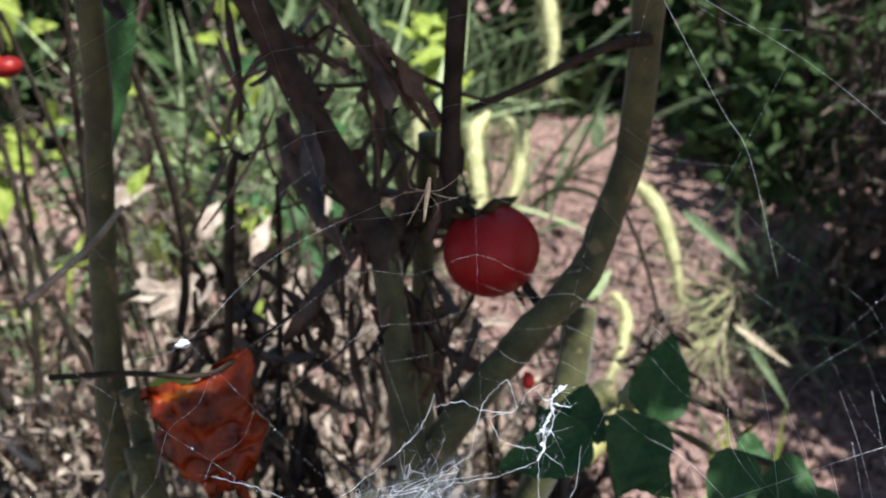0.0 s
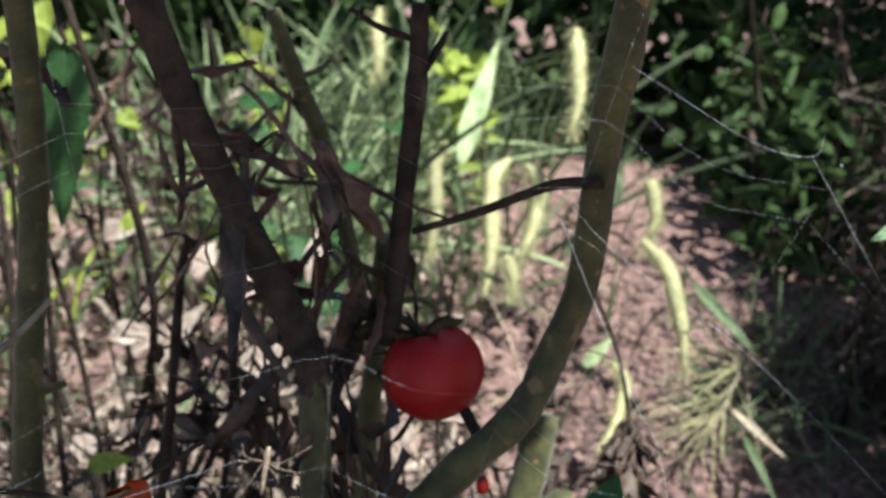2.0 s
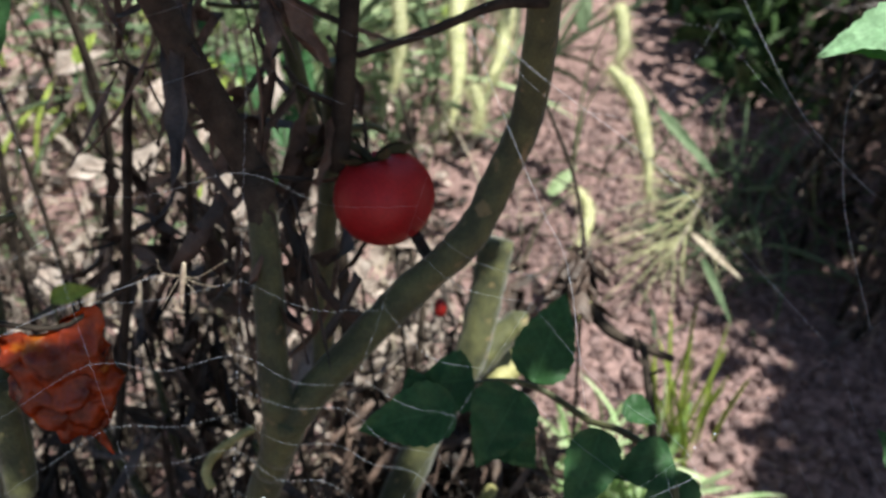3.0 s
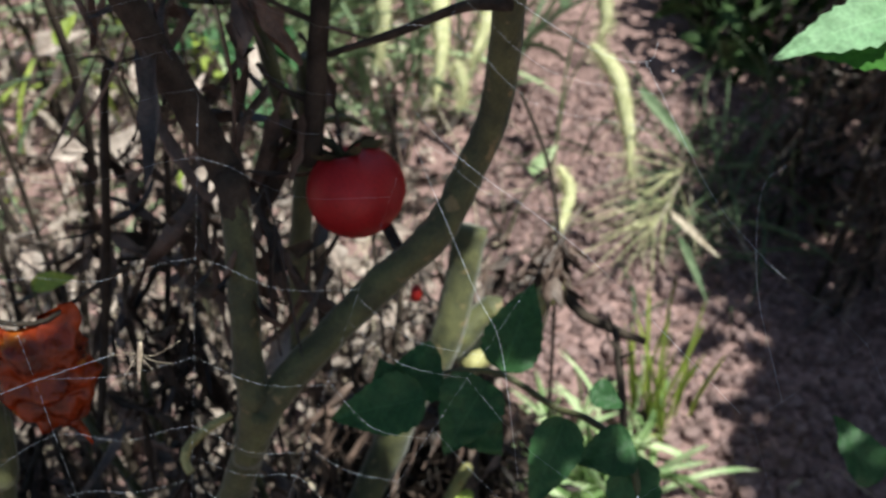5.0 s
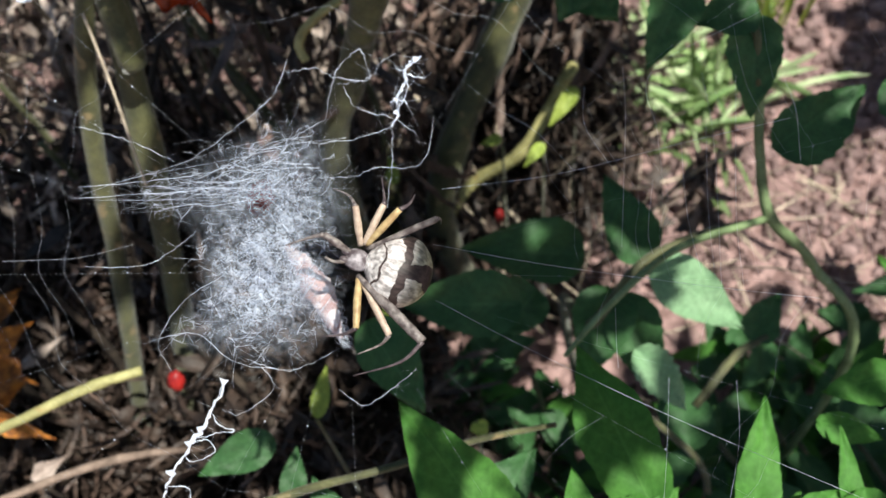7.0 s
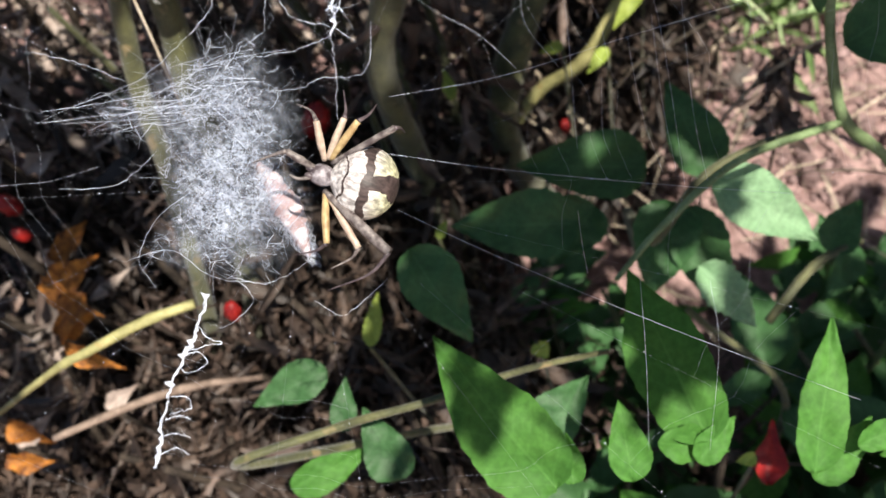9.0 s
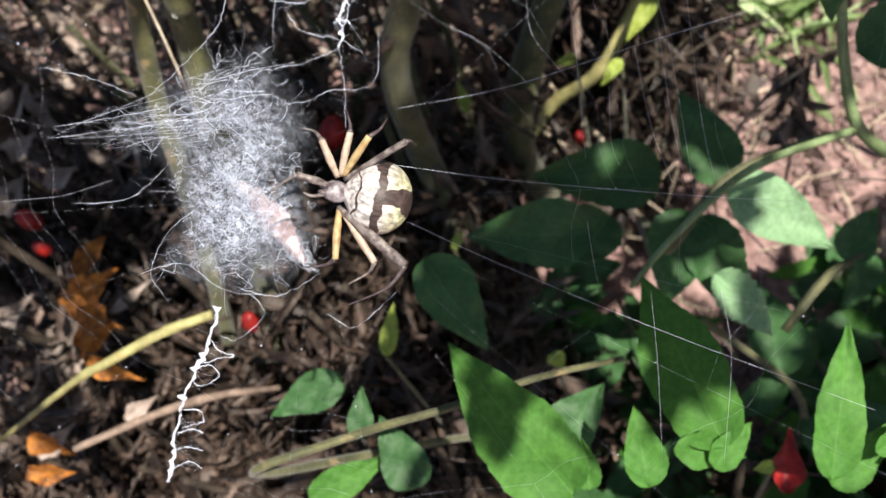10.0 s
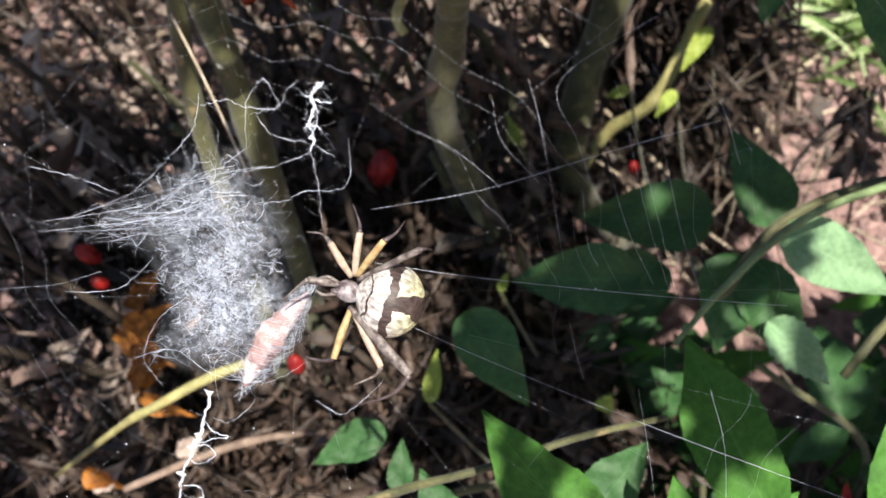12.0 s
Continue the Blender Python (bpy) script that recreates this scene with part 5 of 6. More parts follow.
    for k in range(16):  # long bright cords through the upper part
        p0 = np.array([rng.uniform(-2.3, -0.7), 0.0])
        p0[1] = 0.62 + 0.42 * (p0[0] + 2.5) + rng.uniform(-0.45, 0.15)
        p1 = p0 + np.array([rng.uniform(0.7, 2.2), rng.uniform(-0.1, 0.75)])
        bend = [p0 * (1 - q) + p1 * q + rng.normal(size=2) * 0.06 for q in (0, 0.2, 0.45, 0.7, 1)]
        r = rng.uniform(0.000018, 0.00004)
        fibre(bend, r, 0.0014, 4, 5)
        for q in bend[1:4]:
            fibre([q, q + rng.normal(size=2) * 0.1, q + rng.normal(size=2) * (0.25, 0.3)], r * 0.6, 0.0014)
    for k in range(40):  # ragged ends along the open edges
        a = rng.integers(0, len(outline))
        s = rng.random()
        p0 = outline[a] * (1 - s) + outline[(a + 1) % len(outline)] * s
        way = p0 * rng.uniform(0.03, 0.18) + rng.normal(size=2) * 0.08
        fibre([p0 * 0.9, p0 + way * 0.4 + rng.normal(size=2) * 0.05, p0 + way], 0.000006 + 0.00002 * rng.random() ** 3)
        fibre([p0 + way * 0.4, p0 + way * 0.7 + rng.normal(size=2) * 0.07, p0 + way + rng.normal(size=2) * 0.2], 0.000006)
    v, f = join(shapes)
    uu, ww = np.meshgrid(np.arange(-2.6, 1.65, 0.07), np.arange(-2.45, 2.1, 0.07), indexing="ij")
    flat = np.stack([uu.ravel(), ww.ravel()], 1)
    dense, rows = thickness(flat), uu.shape[1]
    for k in range(2):  # the film between the strands
        wave = 0.0009 * np.sin(flat[:, 0] * 4 + k * 2) * np.cos(flat[:, 1] * 5 + k)
        sheet = c + flat[:, :1] * ca + flat[:, 1:] * cb + nz * (0.0012 * k - 0.0006 + wave)[:, None]
        cells = [(i * rows + j, (i + 1) * rows + j, (i + 1) * rows + j + 1, i * rows + j + 1) for i in range(uu.shape[0] - 1) for j in range(rows - 1) if dense[i * rows + j] > 0 or dense[(i + 1) * rows + j + 1] > 0]
        part("silk_film", mesh_of("silk_film", sheet, cells, FILM, uv=np.stack([dense, dense * 0], 1)), web, "hazy translucent film of silk")
    tagged(part("silk_patch", mesh_of("silk_patch", v, f, SILK), web, "dense hazy patch of white silk"), kind="stuff")

    def cord(name, line, r):
        """A rough cord of silk with loose fibres."""
        path = spline(line, 7)
        path = path + rng.normal(size=path.shape) * 0.0001
        shapes = [tube(path, [r * 0.6, r * 1.7, r * 0.7, r * 1.9, r * 0.6, r * 1.3, r * 0.5], 5, 3, 0.3, int(rng.integers(99)))]
        for k in range(16):
            p = path[rng.integers(0, len(path))]
            d = (ex * rng.normal() + ey * rng.normal()) * 0.0016
            shapes.append(tube([p, p + d * 0.5 + nz * 0.0003 * rng.normal(), p + d], [r * 0.25, r * 0.1], 3, 3))
        v, f = join(shapes)
        tagged(part(name, mesh_of(name, v, f, SILK), web), kind="stuff")

    def band(name, line, wide):
        """A torn white membrane along a line, pulled into points at its edges."""
        path = spline(line, 6)
        path = path + ex * (0.25 * wide * np.sin(np.arange(len(path)) * 0.8) + 0.1 * wide * rng.normal(size=len(path)))[:, None]
        along = np.gradient(path, axis=0)
        across = np.cross(along, nz)
        across /= np.linalg.norm(across, axis=1)[:, None]
        n = len(path)
        points = []
        for side in (-1, 1):
            reach = 0.12 + 0.22 * np.abs(np.sin(np.arange(n) * 0.9 + rng.random() * 6)) * rng.random(n)
            reach += (rng.random(n) < 0.16) * rng.uniform(0.3, 1.2, n) * (1.0 if side > 0 else 0.5)
            points.append(path + across * (side * wide * reach)[:, None] + nz * 0.0002 * rng.normal(size=(n, 1)))
        v = np.stack([points[0], path + nz * 0.0003 * rng.normal(size=(n, 1)), points[1]], 1).reshape(-1, 3)
        f = [(3 * i + j, 3 * i + j + 1, 3 * i + j + 4, 3 * i + j + 3) for i in range(n - 1) for j in range(2)]
        part(name, mesh_of(name, v, f, SILK), web, "white zigzag silk band")
    for line in ([(-0.0513, 0.0957, 0.5122), (-0.0486, 0.0993, 0.5195), (-0.0459, 0.1006, 0.5222), (-0.0438, 0.1011, 0.5233), (-0.0429, 0.0998, 0.5206), (-0.0431, 0.0989, 0.5187), (-0.0485, 0.0985, 0.5179)],
                 [(-0.0563, 0.1006, 0.5222), (-0.0593, 0.0982, 0.5172), (-0.0614, 0.0972, 0.5152), (-0.0692, 0.0948, 0.5102), (-0.0777, 0.0925, 0.5055)],
                 [(-0.0569, 0.0996, 0.5202), (-0.0519, 0.0998, 0.5205), (-0.049, 0.0992, 0.5193), (-0.0435, 0.0988, 0.5185), (-0.0403, 0.1001, 0.5213), (-0.0381, 0.1008, 0.5227)],
                 [(-0.0396, 0.0951, 0.5108), (-0.0456, 0.0942, 0.5091), (-0.0548, 0.0937, 0.5081), (-0.0598, 0.093, 0.5067)],
                 [(-0.0513, 0.0957, 0.5122), (-0.0561, 0.0946, 0.51), (-0.0607, 0.0928, 0.5062)],
                 [(-0.0321, 0.0959, 0.5125), (-0.035, 0.092, 0.5046), (-0.0434, 0.0916, 0.5038), (-0.0476, 0.0909, 0.5023), (-0.0528, 0.091, 0.5024)],
                 [(-0.0473, 0.0984, 0.5178), (-0.0454, 0.0966, 0.5141), (-0.0392, 0.0957, 0.5121), (-0.0355, 0.0944, 0.5094)],
                 [(-0.0396, 0.0951, 0.5108), (-0.0402, 0.0922, 0.505), (-0.0419, 0.0881, 0.4966)],
                 [(-0.1015, 0.0895, 0.4994), (-0.0895, 0.0897, 0.4999), (-0.0752, 0.09, 0.5005), (-0.0682, 0.0902, 0.5008)],
                 [(-0.0989, 0.0905, 0.5015), (-0.0861, 0.0909, 0.5022), (-0.0739, 0.0915, 0.5036), (-0.0675, 0.0926, 0.5057)],
                 [(-0.0957, 0.0957, 0.5122), (-0.0925, 0.0952, 0.5112), (-0.0864, 0.0943, 0.5093), (-0.0799, 0.0925, 0.5057)],
                 [(-0.0932, 0.0752, 0.4701), (-0.0829, 0.076, 0.4717), (-0.0763, 0.0729, 0.4653), (-0.0643, 0.072, 0.4635)],
                 [(-0.0556, 0.0698, 0.459), (-0.0504, 0.068, 0.4554), (-0.043, 0.0706, 0.4606), (-0.0393, 0.0721, 0.4638)],
                 [(-0.1022, 0.083, 0.4861), (-0.0909, 0.083, 0.4861), (-0.0848, 0.0843, 0.4887), (-0.0782, 0.0863, 0.4929)],
                 [(-0.0738, 0.0732, 0.4659), (-0.0668, 0.072, 0.4636), (-0.0614, 0.0726, 0.4647), (-0.0542, 0.0744, 0.4684)],
                 [(-0.0713, 0.0728, 0.4651), (-0.0693, 0.07, 0.4595), (-0.0773, 0.067, 0.4533), (-0.081, 0.0674, 0.4542)],
                 [(-0.0743, 0.0822, 0.4845), (-0.0839, 0.0795, 0.4788), (-0.0913, 0.0752, 0.47), (-0.0902, 0.0718, 0.4631)]):
        cord("strand", line, 0.00003)
    for line in ([(-0.0793, 0.071, 0.4614), (-0.0837, 0.0672, 0.4536), (-0.0876, 0.0646, 0.4483), (-0.092, 0.0619, 0.4428), (-0.0956, 0.0596, 0.4382), (-0.0979, 0.0576, 0.4341), (-0.1017, 0.0546, 0.4279), (-0.1054, 0.0508, 0.4201), (-0.11, 0.0467, 0.4116)],
                 [(-0.0837, 0.0672, 0.4536), (-0.0827, 0.0656, 0.4505), (-0.0797, 0.0649, 0.4491), (-0.083, 0.0647, 0.4485), (-0.0887, 0.0639, 0.4468)],
                 [(-0.0904, 0.0631, 0.4453), (-0.0864, 0.0638, 0.4468), (-0.0851, 0.0624, 0.4439), (-0.0906, 0.061, 0.4409), (-0.092, 0.0619, 0.4428)],
                 [(-0.0977, 0.0578, 0.4344), (-0.0932, 0.0576, 0.434), (-0.0935, 0.0561, 0.431), (-0.097, 0.0556, 0.4298), (-0.0995, 0.0551, 0.429)],
                 [(-0.1015, 0.0545, 0.4276), (-0.0974, 0.055, 0.4286), (-0.0947, 0.0545, 0.4276)],
                 [(-0.1042, 0.0519, 0.4223), (-0.1002, 0.0524, 0.4233), (-0.0968, 0.0517, 0.4219)],
                 [(-0.1073, 0.0488, 0.416), (-0.102, 0.0501, 0.4186), (-0.0989, 0.049, 0.4165)],
                 [(-0.0336, 0.1005, 0.522), (-0.0365, 0.0995, 0.5199), (-0.0368, 0.0985, 0.5178), (-0.0383, 0.0974, 0.5157), (-0.0383, 0.0963, 0.5134), (-0.0396, 0.0951, 0.5108)],
                 [(-0.0351, 0.1004, 0.5217), (-0.0368, 0.0993, 0.5196), (-0.0364, 0.098, 0.5169), (-0.0385, 0.0963, 0.5134)],
                 [(-0.0377, 0.0996, 0.5201), (-0.0355, 0.0991, 0.519), (-0.0332, 0.0988, 0.5185)],
                 [(-0.0396, 0.0971, 0.5149), (-0.0375, 0.0972, 0.5152), (-0.0365, 0.0967, 0.5142)]):
        if len(line) > 5:
            band("zigzag_band", line, 0.0013 if len(line) > 7 else 0.0007)
        cord("zigzag_cord", line, 0.00008)
    speck = ball((-0.0993, 0.1058, 0.5329), (0.0015, 0.0007, 0.0006), 6, 9, 0.35, 3)
    part("debris", mesh_of("debris", *speck, SILK), web, "white fleck of debris caught in the web")
    return web


def build_gnat():
    """A small long-legged fly caught in the upper web."""
    gnat = thing("crane_fly", "small pale long-legged fly caught in the web", "insect", at=(-0.0552, 0.1155, 0.5528))
    s = 0.000095
    v, f = tube([(10 * s, 0, 35 * s), (2 * s, 0, 0), (-8 * s, 0, -50 * s)], [2.5 * s, 5.5 * s, 4 * s, 2 * s], 8, 5)
    part("body", mesh_of("body", v, f, STRAW), gnat)
    for k, (x, z, x2, z2) in enumerate(((-25, 20, -30, 40), (-40, 12, -25, 8), (30, 12, 75, 40), (30, -2, 55, -10), (-25, -30, -40, -55), (20, -20, 10, -45))):
        v, f = tube([(0, 0, 10 * s), (x * s, -4 * s, z * s), (x2 * s, 0, z2 * s)], [0.55 * s, 0.35 * s], 5, 5)
        part("leg", mesh_of("leg", v, f, STRAW), gnat)
    return gnat


def build_spider():
    """A banded garden spider; its space: x from head to tail as it hangs, z towards the viewer."""
    spider = thing("garden_spider", "garden spider with white, black and yellow abdomen on its web", "spider")
    k = 0.000105
    v, f = ball((0, 0, 0), (61 * k, 66 * k, 56 * k), 28, 40)
    x = v[:, 0] / (61 * k)
    v[:, 1:] *= (1 - 0.2 * x ** 2 * (x < 0) - 0.1 * np.exp(-((x + 0.85) / 0.2) ** 2))[:, None]
    v[:, 1:] *= (1 + 0.03 * np.cos(7 * np.arctan2(v[:, 2], v[:, 1])) * np.clip(x, 0, 1))[:, None]
    part("abdomen", mesh_of("abdomen", v, f, ABDOMEN), spider)
    v, f = ball((-74 * k, -4 * k, 0), (23 * k, 20 * k, 15 * k), 12, 16, 0.035)
    part("head", mesh_of("head", v, f, CARAPACE), spider, "silvery haired carapace")
    for side in (-1, 1):
        v, f = ball((-95 * k, (side * 6 - 4) * k, 5 * k), (10 * k, 6 * k, 7 * k), 8, 10, 0.04)
        part("jaw", mesh_of("jaw", v, f, LEG_DARK), spider)
        v, f = tube([(-92 * k, (side * 9 - 4) * k, 4 * k), (-112 * k, (side * 16 - 4) * k, 12 * k), (-128 * k, (side * 11 - 6) * k, 6 * k)], [4 * k, 3 * k, 2 * k], 7, 5)
        part("feeler", mesh_of("feeler", v, f, LEG_GREY), spider)
    legs = [  # hip, knee, ankle, tip on the web plane, in tenths of a millimetre; look of the thigh
        ((-66, 26), (-32, 98), (-18, 116), (-12, 140), LEG_ORANGE), ((-71, 26), (-60, 100), (-64, 118), (-78, 150), LEG_PALE),
        ((-76, 22), (-106, 82), (-122, 98), (-152, 104), LEG_PALE), ((-62, 20), (32, 100), (40, 104), (48, 104), LEG_GREY),
        ((-64, -30), (72, -106), (48, -150), (-18, -198), LEG_GREY), ((-62, -32), (-40, -118), (-56, -134), (-92, -150), LEG_ORANGE),
        ((-58, -32), (18, -112), (10, -132), (-22, -160), LEG_PALE), ((-88, 4), (-142, 18), (-168, 4), (-200, -18), LEG_GREY)]
    made = []
    for n, (hip, knee, ankle, tip, mat) in enumerate(legs):
        lift = 0.004 if n == 4 else 0.0035 if n == 3 else 0.0015 if n == 0 else -0.0005
        p = [np.array([a * k, b * k, c]) for (a, b), c in zip((hip, knee, ankle, tip), (0.0, lift + 0.003, lift + 0.001, -0.001))]
        base = p[0]
        p = [q - base for q in p]
        shapes = [tube([p[0], p[0] * 0.5 + p[1] * 0.5 + (0, 0, 0.0006), p[1]], [0.00055, 0.001 if n == 4 else 0.0006 if n == 3 else 0.00075, 0.0009 if n == 4 else 0.0006], 10, 6, 0.05, n)]
        leg = part("leg", mesh_of("leg", *join(shapes), mat), spider)
        leg.location = base
        part("shin", mesh_of("shin", *tube([p[1], p[2], p[3]], [0.00048, 0.00026, 0.0001], 7, 6), LEG_GREY if n in (2, 6, 7) else LEG_DARK), leg)
        made.append(leg)
    return spider, made


def build_prey():
    prey = thing("wrapped_prey", "pale pinkish insect half wrapped in silk", "insect")
    v, f = tube([(-0.011, 0, 0), (-0.004, 0.0007, 0.0006), (0.004, 0.0005, 0.0008), (0.011, -0.0006, 0)], [0.0006, 0.0021, 0.003, 0.0018, 0.0005], 14, 9, 0.16, 2)
    part("body", mesh_of("body", v, f, PREY), prey)
    rng = np.random.default_rng(61)
    shapes = []
    for k in range(240):
        x = rng.uniform(-0.012, 0.012)
        a = rng.uniform(0, 6.28)
        r = (0.003 + 0.0012 * rng.random() ** 2) * (1 - (x / 0.013) ** 2)
        line = [(x + 0.0025 * (j / 5 - 0.5) * 2, r * math.cos(a + j * 0.8), r * math.sin(a + j * 0.8)) for j in range(6)]
        shapes.append(tube(line, [0.000012 + 0.00003 * rng.random() ** 3], 3, 3))
    v, f = join(shapes)
    tagged(part("wrapping", mesh_of("wrapping", v, f, SILK), prey), kind="stuff")
    return prey


web = build_web()
gnat = build_gnat()
spider, legs = build_spider()
prey = build_prey()


# ---- small bits ----
def build_bits():
    rng = np.random.default_rng(71)
    for k, (p, r) in enumerate([((-0.0105, 0.3896, 0.352), 0.0042), ((-0.3045, 0.2273, 0.2573), 0.007), ((-0.2986, 0.2147, 0.2486), 0.005), ((-0.1493, 0.2777, 0.245), 0.009), ((-0.1499, 0.1449, 0.2996), 0.0045), ((-0.0261, 0.3145, 0.1744), 0.004)]):
        v, f = ball((0, 0, 0), (r * 0.8, r * 0.7, r * 1.15), 10, 12, 0.06, k)
        ob = tagged(new("fallen_tomato", mesh_of("fallen_tomato", v, f, RED_BIT)), "small withered red tomato caught among stems", "tomato", "withered tomatoes")
        ob.location = p
        ob.rotation_euler = rng.uniform(-0.6, 0.6, 3)
    for k, (b, t, w) in enumerate([((-0.2302, 0.163, 0.2839), (-0.2377, 0.1408, 0.2851), 0.013), ((-0.2534, 0.1704, 0.2824), (-0.2299, 0.15, 0.2882), 0.012), ((-0.2598, 0.0936, 0.2642), (-0.2431, 0.0903, 0.2579), 0.012),
                                   ((-0.2446, 0.1459, 0.2662), (-0.222, 0.1323, 0.2644), 0.01), ((-0.262, 0.176, 0.262), (-0.243, 0.188, 0.27), 0.016), ((-0.252, 0.152, 0.268), (-0.236, 0.164, 0.258), 0.014), ((-0.272, 0.196, 0.25), (-0.26, 0.212, 0.262), 0.014), ((-0.266, 0.112, 0.262), (-0.252, 0.1, 0.25), 0.012),
                                   ((0.0535, 0.0846, 0.2709), (0.0586, 0.1043, 0.2807), 0.012)]):
        ob = leaflet("rusty_leaf", b, t, w, LEAF_RUST if k < 8 else RED_BIT, seed=150 + k, curl=0.5, lobes=0.25, teeth=0.02, fold=0.6)
        tagged(ob, "rotting translucent orange leaf", "leaf", "rotting leaves")
    for k, (b, t, w) in enumerate([((-0.1932, 0.3597, 0.3786), (-0.1729, 0.3633, 0.3829), 0.011), ((0.049, 0.0899, 0.2869), (0.0422, 0.088, 0.2876), 0.006), ((-0.1932, 0.6141, 0.2929), (-0.1786, 0.6074, 0.2849), 0.012), ((-0.3229, 0.7802, 0.4316), (-0.3037, 0.7744, 0.4188), 0.02),
                                   ((-0.1556, 0.7561, 0.377), (-0.1512, 0.768, 0.403), 0.012), ((-0.1934, 0.604, 0.2848), (-0.179, 0.6093, 0.2964), 0.014), ((-0.0884, 0.1252, 0.3077), (-0.0853, 0.1432, 0.317), 0.008), ((-0.0398, 0.3502, 0.1629), (-0.0509, 0.3444, 0.1625), 0.008),
                                   ((-0.3028, 0.7044, 0.3526), (-0.2895, 0.72, 0.3745), 0.016), ((-0.0792, 0.2927, 0.235), (-0.0864, 0.3078, 0.2454), 0.008), ((-0.0227, 0.3223, 0.2369), (-0.0345, 0.3177, 0.2373), 0.007), ((0.0004, 0.3226, 0.2309), (-0.0104, 0.3102, 0.2268), 0.008), ((0.0195, 0.3523, 0.2428), (0.0038, 0.3319, 0.2353), 0.01), ((-0.0312, 0.1465, 0.2575), (-0.027, 0.1406, 0.2531), 0.009), ((-0.0696, 0.1813, 0.2873), (-0.0661, 0.1888, 0.2907), 0.005), ((0.0131, 0.4113, 0.1599), (0.0054, 0.3983, 0.1546), 0.009)]):
        weed = thing("weed_seedling", "slender weed with a small yellow-green sunlit leaf", "weed", "weed seedlings")
        leaflet("leaf", b, t, w, LEAF_YELLOW, parent=weed, seed=160 + k, curl=0.15, teeth=0.05)
        foot = (b[0] + 0.01, b[1] + 0.02, relief(b[0] + 0.01, b[1] + 0.02) - 0.005)
        stem("stalk", [foot, (b[0], b[1] + 0.012, (foot[2] + b[2]) / 2), b], [0.0012, 0.0008], BARK_GREEN, weed, sides=5, nodes=0)
    for k in range(16):
        x, y = rng.uniform(-0.95, 0.0), rng.uniform(0.9, 1.7)
        weed = thing("leafy_weed", "tall weed with yellow-green leaves in the sun", "weed", "leafy weeds")
        high = rng.uniform(0.25, 0.6)
        line = [(x, y, relief(x, y) - 0.01), (x + 0.02 * rng.normal(), y, high * 0.5), (x + 0.04 * rng.normal(), y + 0.03 * rng.normal(), high)]
        stem("stalk", line, [0.003, 0.0016], BARK_GREEN, weed, sides=5, nodes=0)
        at = spline(line, 20)
        for m in range(9):
            b = Vector(at[rng.integers(8, len(at))])
            t = b + Vector(rng.normal(size=3) * (1, 1, 0.5)).normalized() * rng.uniform(0.04, 0.09)
            leaflet("leaf", b, t, rng.uniform(0.02, 0.045), LEAF_YELLOW if k % 3 else LEAF, (0.2, -0.5, 0.8), weed, seed=int(rng.integers(9999)))
    for k, (p, r) in enumerate((((-0.265, 0.4566, 0.5167), 0.007),)):
        vine = thing("fruiting_vine", "thin dead vine with a small red tomato", "plant", "fruiting vines")
        v, f = ball(p, (r * 1.2, r, r * 0.8), 12, 16, 0.02, k)
        part("fruit", mesh_of("fruit", v, f, RED_BIT), vine, "small ripe red tomato")
        x, y, z = p
        stem("stalk", [(x, y, z + r * 0.7), (x + 0.004, y + 0.004, z + r + 0.012), (x + 0.02, y + 0.02, z * 0.7), (x + 0.01, y + 0.05, -0.01)], [0.001, 0.0015, 0.002], BARK_DARK, vine, sides=6, nodes=0)
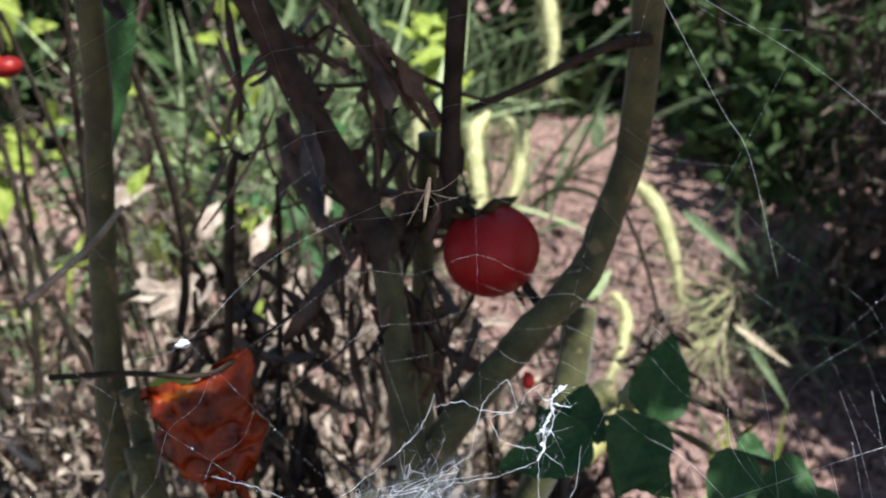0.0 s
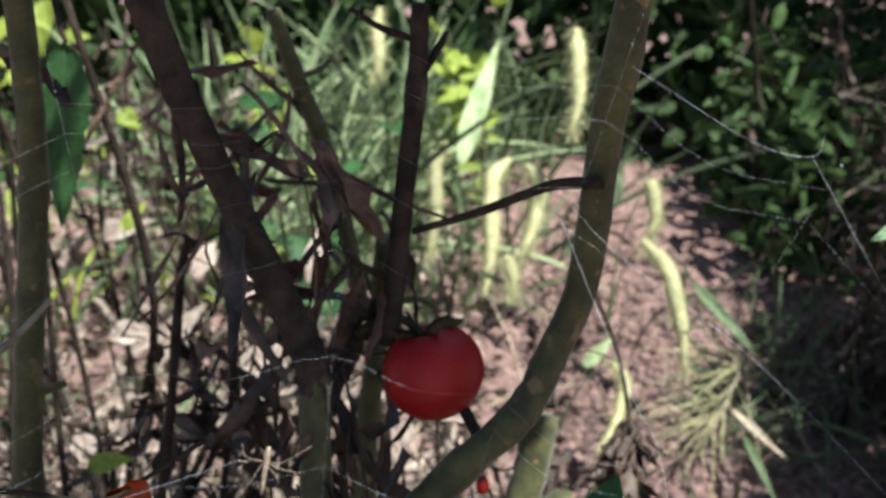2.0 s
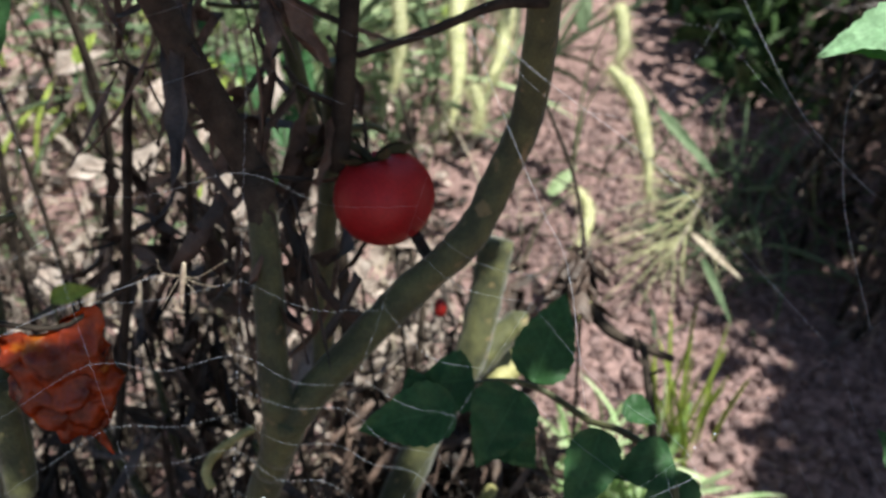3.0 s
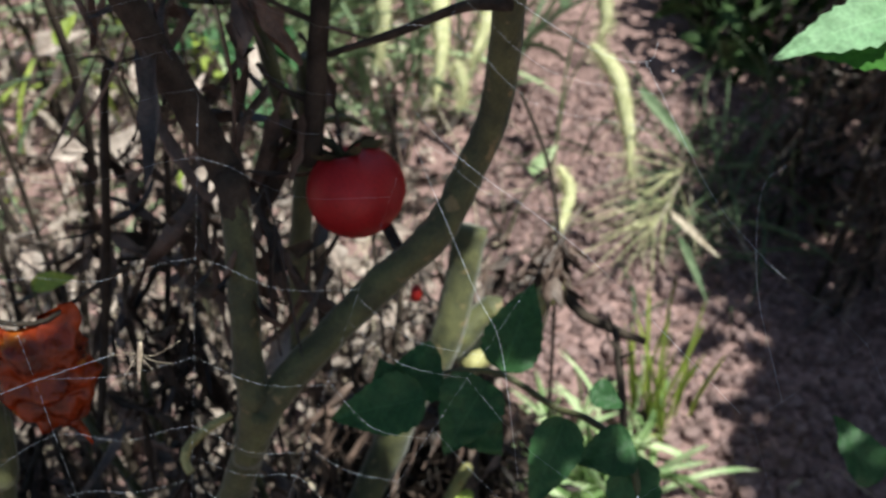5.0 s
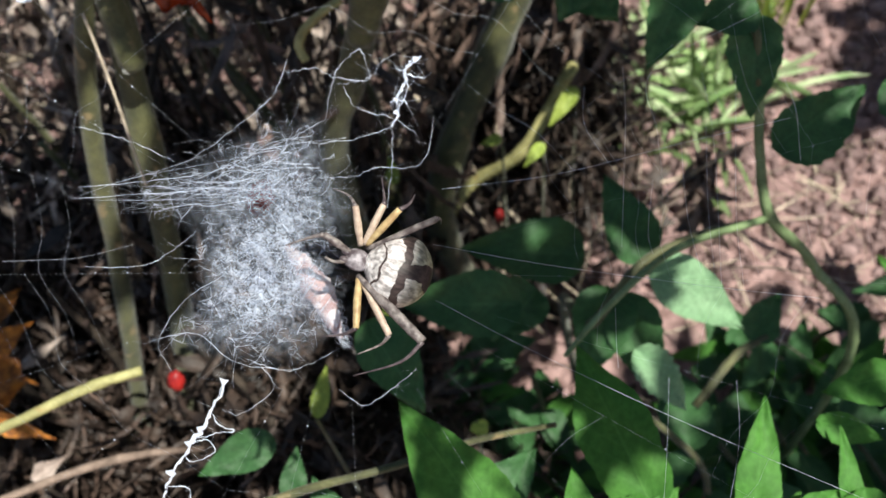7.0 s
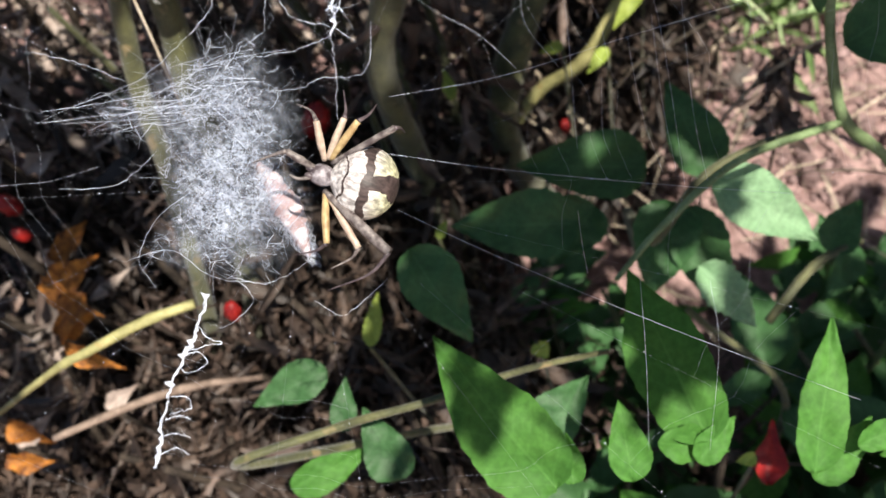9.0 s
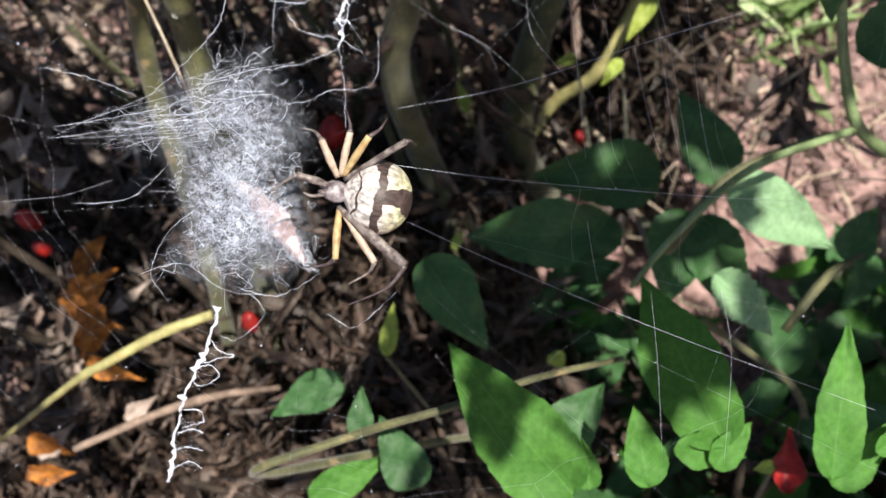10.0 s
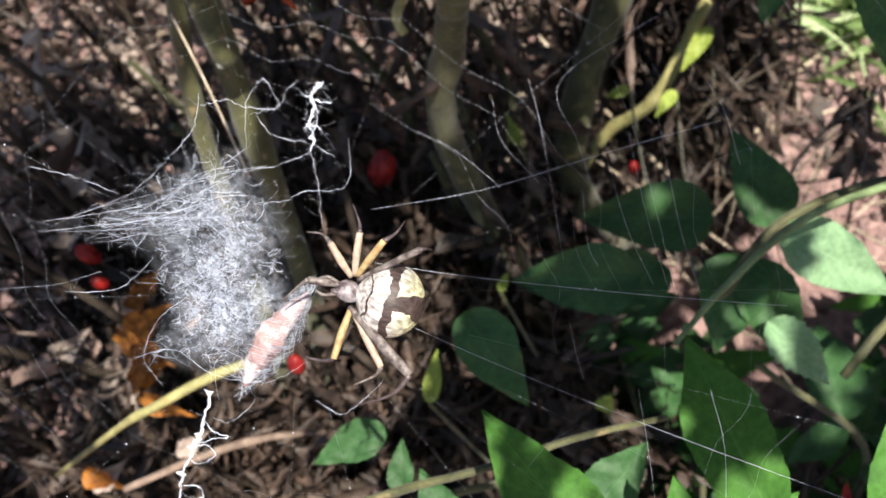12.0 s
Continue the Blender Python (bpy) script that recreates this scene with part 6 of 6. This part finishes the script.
    # pale leaves; many stand in for bright patches, the last eight for sunlit soil
    for k, (b, t, w) in enumerate([((-0.1746, 0.5625, 0.2815), (-0.1501, 0.6232, 0.3337), 0.04), ((-0.2535, 0.6035, 0.286), (-0.2252, 0.658, 0.328), 0.032), ((-0.3364, 0.7402, 0.3283), (-0.303, 0.7584, 0.3501), 0.03), ((-0.1534, 0.6938, 0.314), (-0.144, 0.7236, 0.3583), 0.022),
                                   ((-0.0814, 0.5423, 0.3064), (-0.0707, 0.57, 0.3288), 0.02), ((-0.2781, 0.615, 0.3086), (-0.2255, 0.6394, 0.2992), 0.02), ((-0.2542, 0.4838, 0.2861), (-0.2646, 0.4965, 0.3078), 0.026), ((-0.2221, 0.4923, 0.293), (-0.2008, 0.4979, 0.2976), 0.018),
                                   ((-0.3364, 0.4365, 0.3212), (-0.3252, 0.4563, 0.3313), 0.026), ((-0.1405, 0.3861, 0.2983), (-0.1285, 0.3968, 0.3125), 0.016), ((-0.0991, 0.3863, 0.2906), (-0.1048, 0.3971, 0.3085), 0.018), ((-0.2069, 0.6749, 0.295), (-0.1907, 0.7146, 0.3349), 0.02),
                                   ((-0.3112, 0.7019, 0.2418), (-0.2636, 0.7202, 0.2637), 0.024), ((-0.203, 0.4748, 0.2824), (-0.1745, 0.4771, 0.2851), 0.014), ((-0.1917, 0.568, 0.269), (-0.1593, 0.5914, 0.2969), 0.03), ((-0.1604, 0.5034, 0.3163), (-0.1409, 0.5194, 0.34), 0.03), ((-0.1865, 0.4521, 0.3302), (-0.1603, 0.4543, 0.3328), 0.02), ((-0.188, 0.4376, 0.3084), (-0.1684, 0.4424, 0.3151), 0.016), ((-0.2888, 0.613, 0.3035), (-0.2514, 0.6204, 0.3138), 0.026), ((-0.082, 0.3404, 0.3403), (-0.0687, 0.3554, 0.3625), 0.018), ((-0.0346, 0.4205, 0.3695), (-0.0108, 0.4225, 0.3719), 0.01), ((-0.0523, 0.4096, 0.3534), (-0.0584, 0.4211, 0.3708), 0.014), ((0.0148, 0.4403, 0.3077), (0.0186, 0.453, 0.3268), 0.016), ((-0.2585, 0.73, 0.2982), (-0.2444, 0.7512, 0.3299), 0.03),
                                   ((-0.348, 0.303, 0.25), (-0.33, 0.312, 0.268), 0.024), ((-0.327, 0.236, 0.25), (-0.318, 0.252, 0.262), 0.022), ((-0.307, 0.253, 0.25), (-0.292, 0.262, 0.254), 0.018), ((-0.28, 0.193, 0.25), (-0.266, 0.206, 0.256), 0.016),
                                   ((-0.309, 0.169, 0.25), (-0.293, 0.178, 0.26), 0.02), ((-0.266, 0.103, 0.25), (-0.252, 0.116, 0.254), 0.014), ((-0.227, 0.121, 0.25), (-0.214, 0.13, 0.252), 0.012), ((-0.335, 0.27, 0.25), (-0.322, 0.284, 0.258), 0.02)]):
        dead = thing("leaf_or_sun_patch", "bleached dry leaf on a thin stalk, many added as sunlit patches", "leaf", "bleached leaves")
        leaflet("blade", b, t, w * 0.7, DRY_PALE, (0.3, -0.5, 0.8), dead, seed=170 + k, curl=0.55, lobes=0.3, teeth=0.06, fold=0.9)
        foot = (b[0], b[1] + 0.02, relief(b[0], b[1] + 0.02) - 0.005)
        stem("stalk", [foot, (b[0] + 0.005, b[1] + 0.01, (foot[2] + b[2]) / 2), b], [0.0014, 0.001], BARK_DARK, dead, sides=5, nodes=0)
    p = stem("pale_stick", [(0.302, 0.549, 0), (0.342, 0.58, 0)], [0.003, 0.0028], STRAW, seed=180)
    p.location.z = 0.012
    tagged(p, "short whitish stick lying on the soil", "stick")
    p = stem("pale_stick", [(0.356, 1.013, 0), (0.358, 0.866, 0)], [0.0022, 0.002], STRAW, seed=181)
    p.location.z = 0.012
    tagged(p, "thin pale stalk lying on the soil", "stick")


build_bits()


# ---- what moves ----
SPIDER_TURN = Matrix(((0.9534, 0.2028, 0.2233, 0), (-0.0735, 0.8742, -0.4800, 0), (-0.2926, 0.4412, 0.8484, 0), (0, 0, 0, 1)))

def motions():
    sway = [(0.0, pose(0.0141, 0.0065, 0.0087, -0.5, -1.03, -0.37)), (0.5, pose(0.0053, 0.0014, 0.0111, -0.29, 0.47, -0.45)), (1.0, pose(0.0084, -0.0091, 0.0169, -0.34, 0.3, -0.24)), (1.5, pose(-0.0015, -0.0065, 0.0141, -0.22, 1.57, -0.66)),
            (2.0, pose(0.0122, -0.0005, 0.0118)), (3.0, pose(0.0122, -0.0005, 0.0118)), (5.0, pose(0.0118, -0.0050, 0.0050)), (6.5, pose(0.0118, -0.0060, 0.0030)), (7.0, pose(0.0100, -0.0055, 0.0020)), (7.5, pose(0.0078, 0.0000, -0.0020)),
            (9.5, pose(-0.0010, 0.0048, -0.0030)), (10.5, pose(0.0000, 0.0000, 0.0000)), (11.0, pose(-0.0020, 0.0000, -0.0030)), (11.5, pose(-0.0040, 0.0020, -0.0020)), (12.0, pose(-0.0080, 0.0010, -0.0010))]
    walk(web, sway)
    fly = Vector(gnat.location)
    walk(gnat, [(t, m @ Matrix.Translation(fly)) for t, m in sway])
    at = [(0.0, (-0.0288, 0.079, 0.4984), 8, -4), (6.0, (-0.0292, 0.0738, 0.4903), 0, -4), (6.5, (-0.028, 0.0739, 0.4904), 0, -4), (7.0, (-0.0305, 0.0746, 0.4899), 0, -6), (7.5, (-0.0317, 0.0801, 0.4859), 0, -4), (9.5, (-0.0396, 0.0848, 0.4844), 0, -4), (10.0, (-0.0383, 0.0821, 0.4853), 0, -2), (10.5, (-0.0392, 0.0791, 0.4855), 0, 0), (11.0, (-0.0383, 0.0803, 0.4848), 0, 2), (11.5, (-0.0402, 0.0809, 0.4829), 0, 4), (12.0, (-0.0398, 0.0802, 0.4841), 0, -6)]
    walk(spider, [(t, Matrix.Translation(p) @ SPIDER_TURN @ pose(0, 0, 0, rx, 0, rz)) for t, p, rx, rz in at])
    prey_at = [(0.0, (-0.0443, 0.0822, 0.488), -30, 0), (6.5, (-0.0467, 0.0813, 0.4776), -40, 0), (7.0, (-0.0502, 0.0804, 0.4735), -46, 0), (7.5, (-0.0501, 0.0845, 0.4669), -50, 0), (9.5, (-0.0656, 0.0915, 0.4655), -50, 0), (10.0, (-0.067, 0.0892, 0.4673), -40, 0), (10.5, (-0.0661, 0.0868, 0.4716), -20, 0), (11.0, (-0.0671, 0.0765, 0.4714), 23, 0), (11.5, (-0.0687, 0.0767, 0.4736), 41, 0), (12.0, (-0.0655, 0.0766, 0.4763), 66, 0)]
    walk(prey, [(t, Matrix.Translation(p) @ SPIDER_TURN @ pose(0, 0, 0, 0, ry, rz)) for t, p, rz, ry in prey_at])
    for n, swing in ((1, 14), (2, 18), (5, -16), (7, 20)):
        leg = legs[n]
        rest = leg.matrix_basis.copy()
        walk(leg, [(t, rest @ pose(0, 0, 0, 0, 0, swing * s)) for t, s in ((0, 0), (7, 0), (7.5, 0.3), (9.5, -0.2), (10, 0.4), (10.5, 0), (11, 0.8), (11.5, 0.3), (12, 1.0))])


motions()
